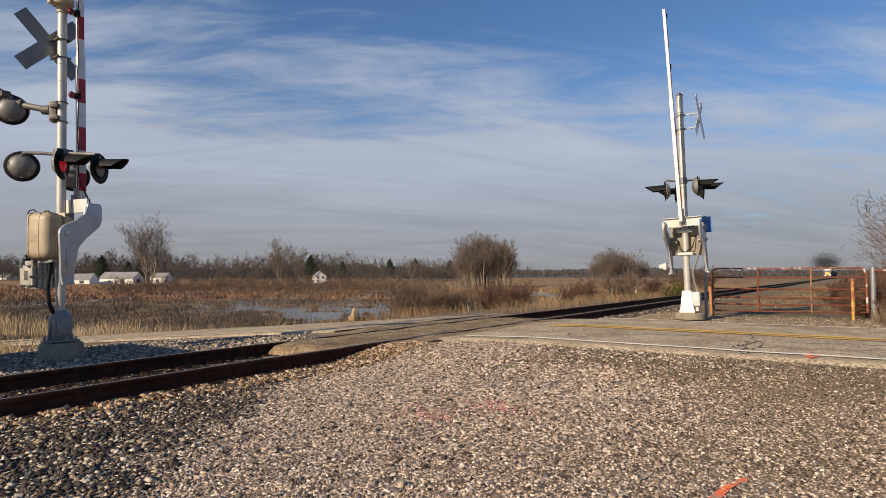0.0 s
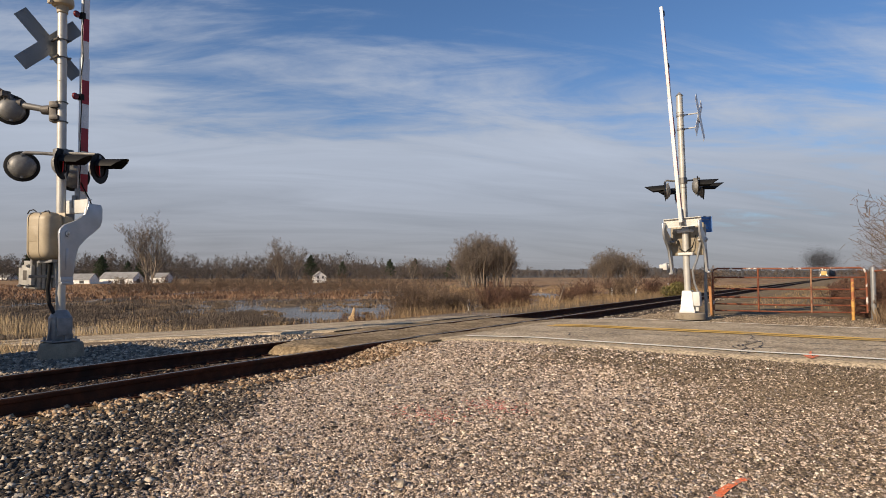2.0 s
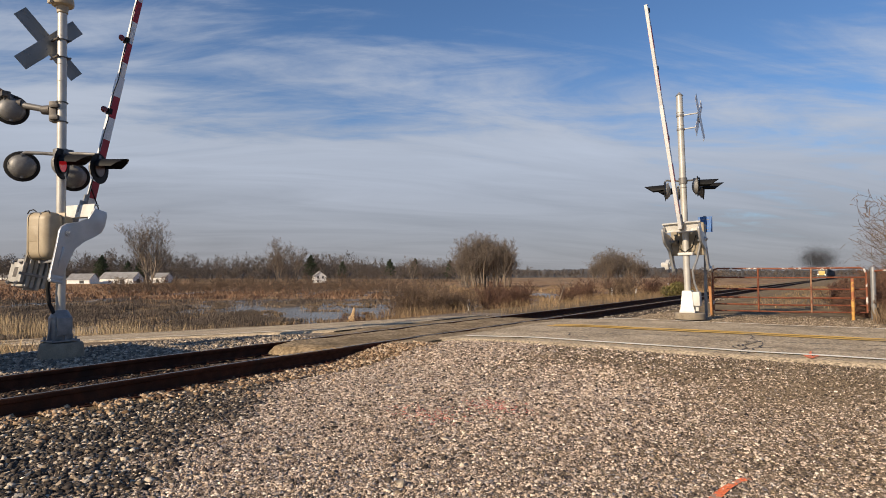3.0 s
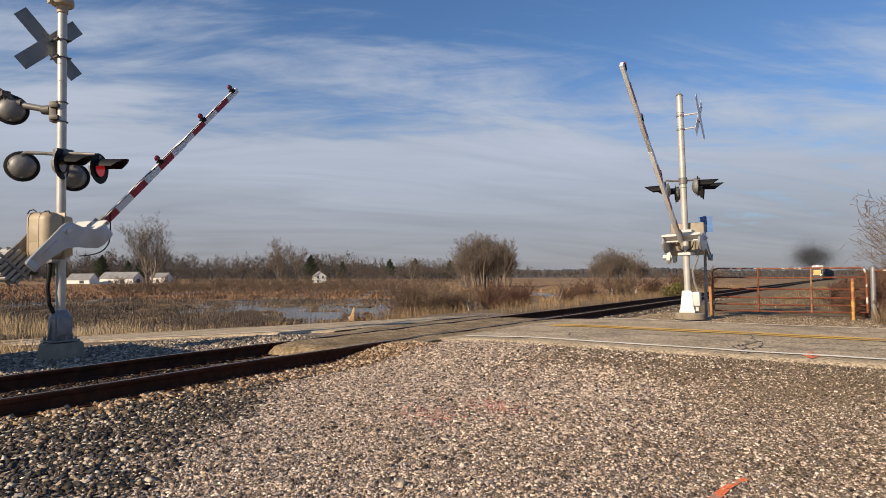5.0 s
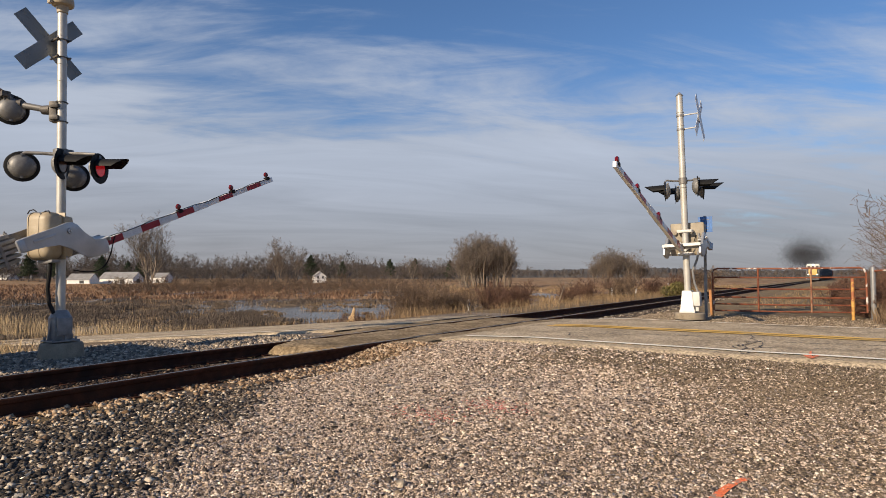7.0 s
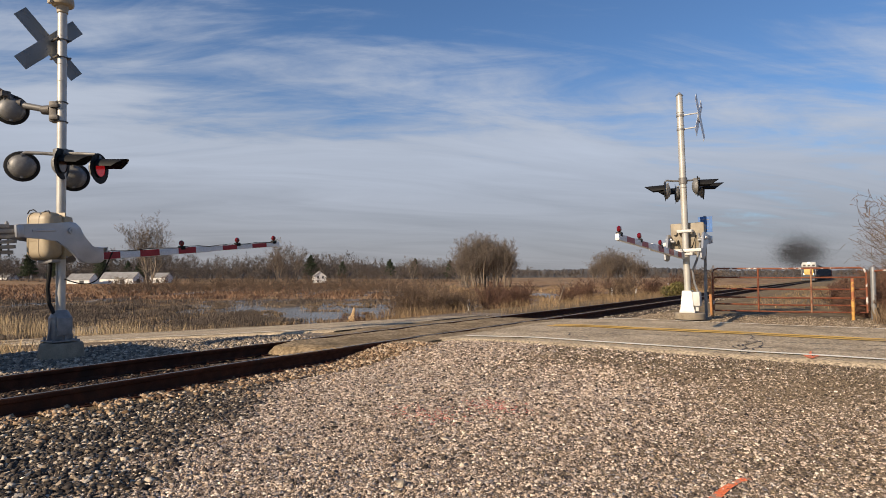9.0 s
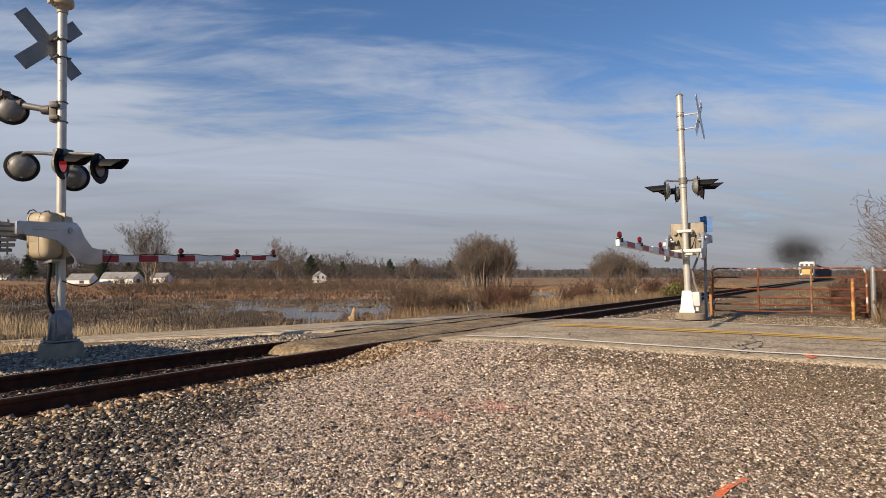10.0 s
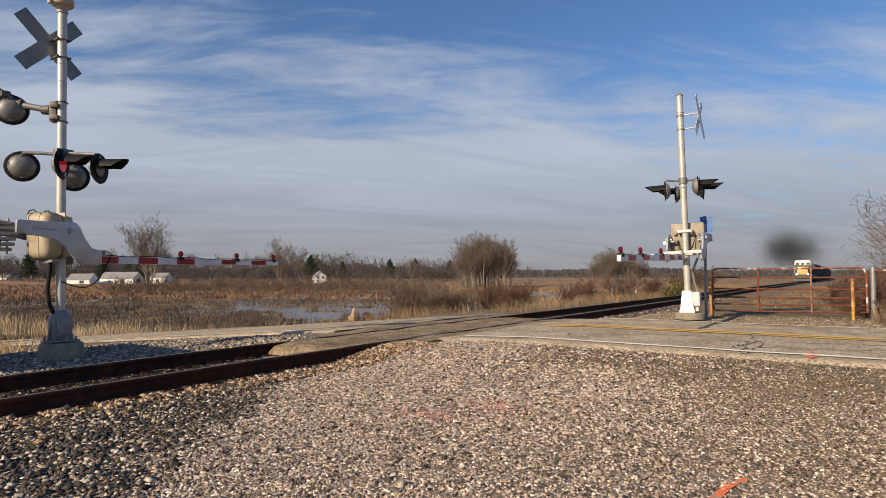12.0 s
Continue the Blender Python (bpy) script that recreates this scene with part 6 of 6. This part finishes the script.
def make_brush():
    shrub = dict(levels=3, kids=(6, 6, 4), min_r=0.0055, up=0.35, first=0.12)
    a = tree_thing("bare_shrub", on_ground(-15.1, 20.2), 101, "dense bare brown shrub beside the track", "shrub", "track shrubs", "shrubtwig", "shrubtwig", height=2.1, spread=0.5, trunk=0.022, stems=22, lean=0.22, **shrub)
    b = tree_thing("bare_shrub", on_ground(-14.6, 27), 102, "reddish bare brush on the track bank", "shrub", "track shrubs", "redtwig", "redtwig", height=1.7, spread=0.5, trunk=0.016, stems=16, lean=0.2, **shrub)
    rnd = random.Random(12)
    for x, y, s, k in ((-16.3, 21.5, 0.75, 0), (-13.9, 22.0, 0.6, 0), (-18.0, 19.4, 0.7, 1), (-16.6, 18.6, 0.55, 1), (-13.2, 23.5, 0.8, 1), (-13.4, 26.5, 0.9, 1), (-15.8, 30, 1.0, 1), (-12.6, 31, 0.7, 1), (-19.5, 24, 0.9, 1), (-13.5, 36, 1.0, 1), (-12.2, 39, 0.9, 0), (-20.5, 18.9, 0.6, 1), (-22, 18.4, 0.7, 1), (-17.5, 26, 1.0, 0), (-12.0, 45, 1.0, 1), (-11.5, 52, 1.1, 1), (-11.5, 60, 1.2, 0)):
        c = copy_thing((a, b)[k], on_ground(x, y, rnd.uniform(0, 360)))
        c.scale = (s, s, s)
    # sapling by the track
    tree_thing("sapling", on_ground(-12.05, 28.2), 33, "small bare sapling on the track bank", "tree", height=2.0, spread=0.7, trunk=0.03, levels=3, kids=(5, 4, 3), min_r=0.006, first=0.3)
    # reddish thicket at the fence
    for x, y, s in ((0.1, 21.9, 0.40), (0.3, 20.7, 0.38), (-0.05, 23.4, 0.40), (0.72, 20.5, 0.55), (1.1, 20.2, 0.70), (1.5, 20.6, 0.85), (0.6, 22.6, 0.5), (0.95, 19.5, 0.45), (0.45, 19.9, 0.30), (1.15, 19.6, 0.6), (1.3, 19.2, 0.5), (0.78, 19.85, 0.5), (1.0, 21.2, 0.8), (0.9, 20.2, 0.75), (1.5, 21.0, 0.8), (2.2, 21.2, 1.0), (0.5, 21.6, 0.45), (1.2, 23.0, 0.7), (2.6, 23.5, 1.15), (0.2, 24.0, 0.5), (-0.3, 27, 0.6), (0.8, 27, 0.9), (1.8, 19.6, 0.9), (-0.4, 34, 0.5), (0.7, 33, 0.8), (2.2, 31, 1.2), (-0.6, 48, 0.6), (0.6, 46, 0.8), (2.4, 40, 1.3), (0.2, 70, 0.8), (2.5, 62, 1.4)):
        c = copy_thing(b, on_ground(x, y, rnd.uniform(0, 360)))
        c.scale = (s, s, s)
        tagged(c, "reddish bare brush tangled along the fence", "shrub", "fence shrubs")
    t = tree_thing("bare_tree", on_ground(2.75, 22.4), 58, "thin bare tree leaning over the fence", "tree", "", "shrubtwig", "shrubtwig", height=4.7, spread=0.62, trunk=0.05, levels=3, kids=(9, 6, 5), stems=4, lean=0.16, min_r=0.006, first=0.12)
    copy_thing(t, on_ground(3.2, 24.0, 130))
    copy_thing(t, on_ground(2.45, 22.2, 215))
    copy_thing(t, on_ground(2.25, 21.2, 20)).scale = (0.75, 0.75, 0.75)


make_brush()


def make_posts():
    for x, y, h in ((-19.6, 35.2, 1.1), (-15.8, 25.7, 0.9), (-14.2, 43, 0.8), (-14.5, 50, 0.7), (-13.6, 57, 0.9), (-13.3, 58.4, 0.8)):
        p = thing("marker_post", on_ground(x, y), "weathered white marker post in the bank grass", "post", "marker posts")
        bm = bmesh.new()
        box(bm, 0.10, 0.10, h, pose(0, 0, h / 2, 0, 3), 0.012)
        box(bm, 0.12, 0.12, 0.03, pose(0, 0, h, 0, 3), 0.008)
        part("post_body", bm, "white", p)
    s = thing("broken_stump", on_ground(-17.4, 18.6) @ Matrix.Diagonal((0.9, 0.9, 1.35, 1)), "splintered pale leaning stump at the road edge", "stump")
    bm = bmesh.new()
    prism(bm, ((-0.20, 0.0), (0.16, 0.0), (0.05, 0.62), (-0.04, 0.70), (-0.10, 0.98), (-0.16, 0.94), (-0.24, 0.55)), -0.09, 0.09, pose(0, 0, 0, 0, 0, 120) @ pose(0, 0, 0, 14))
    part("stump_body", bm, "wood", s)


make_posts()


# ---------------------------------------------------------------- buildings
def gabled(name, m, L, W, H, R, label, windows=(), door=None, dormer=False):
    h = thing(name, m, label, "house")
    bm = bmesh.new()
    box(bm, L, W, H, pose(0, 0, H / 2))
    prism(bm, ((-W / 2, H), (W / 2, H), (0, H + R)), -L / 2, L / 2)
    part("wall", bm, "barnwhite", h, smooth=False)
    for s in (-1, 1):
        b = bmesh.new()
        prism(b, ((s * (W / 2 + 0.4), H - 0.35 * R * 2 / W), (s * (W / 2 + 0.4), H - 0.35 * R * 2 / W + 0.22), (0, H + R + 0.24), (0, H + R + 0.02)), -L / 2 - 0.35, L / 2 + 0.35)
        part("roof", b, "barnroof", h, "grey shingled roof slope", smooth=False)
    for x, y, z, w, hh, ax in windows:
        b = bmesh.new()
        if ax == "y":
            box(b, w, 0.12, hh, pose(x, y, z))
        else:
            box(b, 0.12, w, hh, pose(x, y, z))
        part("window", b, "dark", h, smooth=False)
    return h


def make_buildings():
    gabled("barn", on_ground(-341.7, 180.3, 24), 21, 9, 3.0, 3.4, "long low white barn with a grey roof", [(-4, -4.55, 1.2, 1.2, 1.2, "y"), (0, -4.55, 1.2, 1.2, 1.2, "y"), (4, -4.55, 1.3, 2.4, 2.4, "y"), (10.55, 0, 1.5, 2.5, 2.6, "x")])
    gabled("barn", on_ground(-350, 163.4, 30), 13, 8, 2.4, 3.0, "small white outbuilding with a grey roof", [(2, -4.05, 1.0, 2.5, 1.6, "y")])
    gabled("shed", on_ground(-345, 206, 26), 10, 8, 3.4, 2.6, "grey-roofed shed behind the tree", [(0, -4.05, 1.2, 2.0, 1.8, "y")])
    gabled("white_house", on_ground(-274.2, 268, -32), 6.5, 7.5, 4.2, 2.8, "white gabled farmhouse among bare trees", [(3.3, -1.5, 3.6, 1.1, 1.6, "x"), (3.3, 1.5, 3.6, 1.1, 1.6, "x"), (3.3, -1.5, 1.2, 1.1, 1.4, "x"), (0, -3.8, 2.6, 1.1, 1.6, "y"), (0, 3.8, 2.6, 1.1, 1.6, "y")])
    gabled("white_house", on_ground(-520, 190, 10), 12, 8, 3.2, 3.0, "small white house at the woods' edge", [(0, -4.05, 1.6, 2.0, 1.4, "y")])


make_buildings()


# ---------------------------------------------------------------- train
def wheelset(parent, y):
    b = bmesh.new()
    for x in (-0.75, 0.75):
        cyl(b, 0.48, 0.48, 0.13, pose(x, y, 0.48, 0, 90), 20)
    cyl(b, 0.09, 0.09, 1.5, pose(0, y, 0.48, 0, 90), 10)
    part("wheelset", b, "locodark", parent)


def make_locomotive():
    """Nose towards local -y; origin on the rail tops under the front coupler."""
    t = thing("locomotive", pose(TRACK_X, 325, 0), "white and yellow freight locomotive with lit headlights", "locomotive")
    b = bmesh.new()
    box(b, 3.0, 17.0, 0.35, pose(0, 8.8, 1.35), 0.03)
    box(b, 2.6, 0.25, 1.0, pose(0, 0.25, 0.85), 0.05)
    box(b, 0.35, 0.7, 0.35, pose(0, -0.1, 0.95), 0.05)
    prism(b, ((0.0, 0.15), (0.30, 0.15), (0.30, 0.62), (0.15, 0.62)), -1.3, 1.3)
    box(b, 2.0, 3.4, 0.75, pose(0, 8.6, 0.85), 0.1)
    part("underframe", b, "locodark", t, "black underframe and pilot")
    b = bmesh.new()
    box(b, 1.9, 1.6, 1.55, pose(0, 1.8, 2.25), 0.12)
    part("short_hood", b, "locoyellow", t, "yellow nose")
    b = bmesh.new()
    box(b, 2.95, 2.1, 1.9, pose(0, 3.5, 2.5), 0.05)
    part("cab", b, "wagon", t, "dark grey lower cab")
    b = bmesh.new()
    box(b, 2.98, 2.12, 0.72, pose(0, 3.5, 3.75), 0.06)
    prism(b, ((2.3, 4.1), (4.7, 4.1), (4.5, 4.42), (2.5, 4.42)), -1.35, 1.35)
    part("cab_roof", b, "locowhite", t, "white upper cab and roof")
    for x in (-0.95, 0.0, 0.95):
        b = bmesh.new()
        box(b, 0.62 if x else 0.5, 0.05, 0.42, pose(x, 2.42, 3.68), 0.02)
        part("windscreen", b, "dark", t)
    b = bmesh.new()
    box(b, 1.7, 11.5, 2.5, pose(0, 10.5, 2.75), 0.10)
    for y in (7, 9, 12, 14.5):
        cyl(b, 0.6, 0.6, 0.25, pose(0, y, 4.1), 16)
    part("long_hood", b, "locowhite", t, "white engine hood")
    b = bmesh.new()
    cyl(b, 0.25, 0.22, 0.4, pose(0, 10.4, 4.2), 12)
    part("exhaust_stack", b, "locodark", t)
    for x in (-1.35, 1.35):
        b = bmesh.new()
        tube(b, ((x, 0.5, 1.5), (x, 0.5, 2.6), (x, 2.4, 2.6)), 0.03, 6)
        tube(b, ((x, 4.6, 2.6), (x, 16.6, 2.6)), 0.03, 6)
        for k in range(4):
            box(b, 0.5, 0.22, 0.03, pose(x * 0.93, 0.55 + 0.2 * k * 0.5, 0.45 + 0.28 * k))
        part("handrail", b, "locowhite", t, "white handrail and steps")
    for x, z in ((-0.12, 4.2), (0.12, 4.2), (-1.0, 1.62), (1.0, 1.62)):
        b = bmesh.new()
        cyl(b, 0.12, 0.12, 0.08, pose(x, 2.36 if z > 3 else 0.55, z, 90), 14)
        part("headlight", b, "headlight", t, "lit headlight")
    for y0 in (3.4, 14.0):
        b = bmesh.new()
        for x in (-1.05, 1.05):
            box(b, 0.18, 3.4, 0.4, pose(x, y0, 0.62), 0.05)
        part("truck_frame", b, "locodark", t)
        for dy in (-1.3, 1.3):
            wheelset(t, y0 + dy)
    return t


def make_wagon(mat, label, m):
    t = thing("hopper_wagon", m, label, "freight wagon", "wagons")
    b = bmesh.new()
    box(b, 3.05, 14.2, 2.7, pose(0, 7.6, 2.55), 0.05)
    prism(b, ((3.2, 1.25), (12.0, 1.25), (10.6, 0.55), (4.6, 0.55)), -1.1, 1.1)
    part("body", b, mat, t)
    for k in range(9):
        b = bmesh.new()
        box(b, 3.16, 0.14, 2.6, pose(0, 1.0 + 1.65 * k, 2.55), 0.01)
        part("rib", b, mat, t)
    b = bmesh.new()
    box(b, 3.14, 14.3, 0.16, pose(0, 7.6, 3.88), 0.03)
    part("top_rail", b, mat, t)
    b = bmesh.new()
    box(b, 0.5, 15.4, 0.4, pose(0, 7.6, 0.95), 0.03)
    for y in (2.0, 13.2):
        for x in (-1.0, 1.0):
            box(b, 0.16, 2.3, 0.35, pose(x, y, 0.55), 0.04)
    part("underframe", b, "locodark", t)
    for y in (1.1, 2.9, 12.3, 14.1):
        wheelset(t, y)
    return t


locomotive = make_locomotive()
wagons = []
_w = make_wagon("wagon", "dark grey ribbed hopper wagon behind the locomotive", pose(TRACK_X, 343, 0))
wagons.append(_w)
for k in range(1, 9):
    wagons.append(copy_thing(_w, pose(TRACK_X, 343 + 15.5 * k, 0)))
_r = make_wagon("wagonred", "rust-red ribbed wagon in the train", pose(TRACK_X, 343 + 15.5 * 3, 0))


def make_smoke():
    """Puffs of exhaust, each a cloud of specks thinning outwards."""
    rng = np.random.default_rng(55)
    out = []
    for k in range(7):
        n = 44000
        P = rng.normal(size=(n, 3)) * np.array([1.0, 1.0, 0.8])
        s = rng.uniform(0.010, 0.021, n)
        T = rng.normal(size=(n, 3, 3)); T /= np.linalg.norm(T, axis=2)[:, :, None]
        V = (P[:, None, :] + T * s[:, None, None]).reshape(-1, 3)
        F = np.arange(3 * n).reshape(-1, 3)
        ob = raw_mesh("smoke_puff", V, F, "smoke")
        tagged(ob, "dark grey diesel smoke drifting from the locomotive", "smoke", "smoke puffs")
        out.append(ob)
    return out


smoke = make_smoke()


# ---------------------------------------------------------------- movement
def motions():
    def swing(g, base, rows):
        walk(g, [(t, base @ pose(0, 0, 0, a)) for t, a in rows])
    rows = [(0, 92.4), (1.7, 92.4), (2.0, 91), (2.5, 84.8), (3.2, 76), (4.0, 63), (4.8, 50), (5.5, 42.4), (6.0, 35.8), (6.5, 29.3), (7.0, 23.1), (7.2, 20.8), (8.0, 13), (8.8, 7.4), (9.0, 5.5), (9.5, 0.0), (9.7, -1.0), (10.0, 1.7), (10.5, 3.0), (11.0, 1.2), (11.5, 0.3), (12.0, 0.3)]
    swing(gate_left, GATE_LEFT, rows)
    cable = next(c for c in gate_left.children if c.name.startswith("slack_cable"))
    walk(cable, [(t, pose(0, 0.93, -0.36, -0.385 * a)) for t, a in rows])
    swing(gate_right, GATE_RIGHT, [(0, 86), (1.7, 86), (2.0, 83), (2.5, 74.8), (3.2, 63.5), (4.0, 50), (4.8, 38.8), (5.5, 31.6), (6.0, 25.7), (6.5, 20.1), (7.0, 14.8), (7.2, 13), (8.0, 7), (8.8, 3.6), (9.0, 2.0), (9.5, -2.0), (9.7, -2.3), (10.0, 1.0), (10.5, 1.6), (11.0, -1.0), (11.5, -1.2), (12.0, -1.65)])
    run = [(0, 325), (2.5, 262), (5.5, 205), (8.0, 174), (9.5, 160), (12.0, 141)]
    walk(locomotive, [(t, pose(TRACK_X, y, 0)) for t, y in run])
    for k, w in enumerate(wagons + [_r]):
        dy = 18.0 + 15.5 * (k if k < len(wagons) else 9)
        walk(w, [(t, pose(TRACK_X, y + dy, 0)) for t, y in run])
    # the two lenses take turns
    on = [0.05 + 0.55 * k for k in range(18)] + [10.02 + 0.55 * k for k in range(4)]
    for which, a0 in (("mid", 0), ("outer", 180)):
        rows, a = [(0.0, a0)], a0
        for t in on:
            rows += [(t, a), (t + 0.0333, a + 60), (t + 0.0667, a + 120), (t + 0.1, a + 180)]
            a += 180
        rows.append((12.0, a))
        walk(heads_left[which], [(max(0.0, t), pose(0, 0.012, 0, 0, 0, v)) for t, v in rows])
    # the plume trails and widens as it is left behind
    spread = ((0.0, 0, 5.2), (-2.4, 4, 6.2), (2.2, 6, 6.6), (-4.6, 9, 7.2), (-0.5, 11, 8.2), (3.6, 16, 7.4), (-3.0, 18, 8.6))
    for k, p in enumerate(smoke):
        s = 1.45 + 0.12 * k
        p.scale = (s * 1.1, s, s * 1.25)
        dx, dy, z = spread[k]
        walk(p, [(t, pose(TRACK_X - 0.5 + dx * 0.75 - 0.20 * t, y + 10 + dy, z + 0.4 - 0.03 * t, 0, 0, 5 * t)) for t, y in run])


motions()
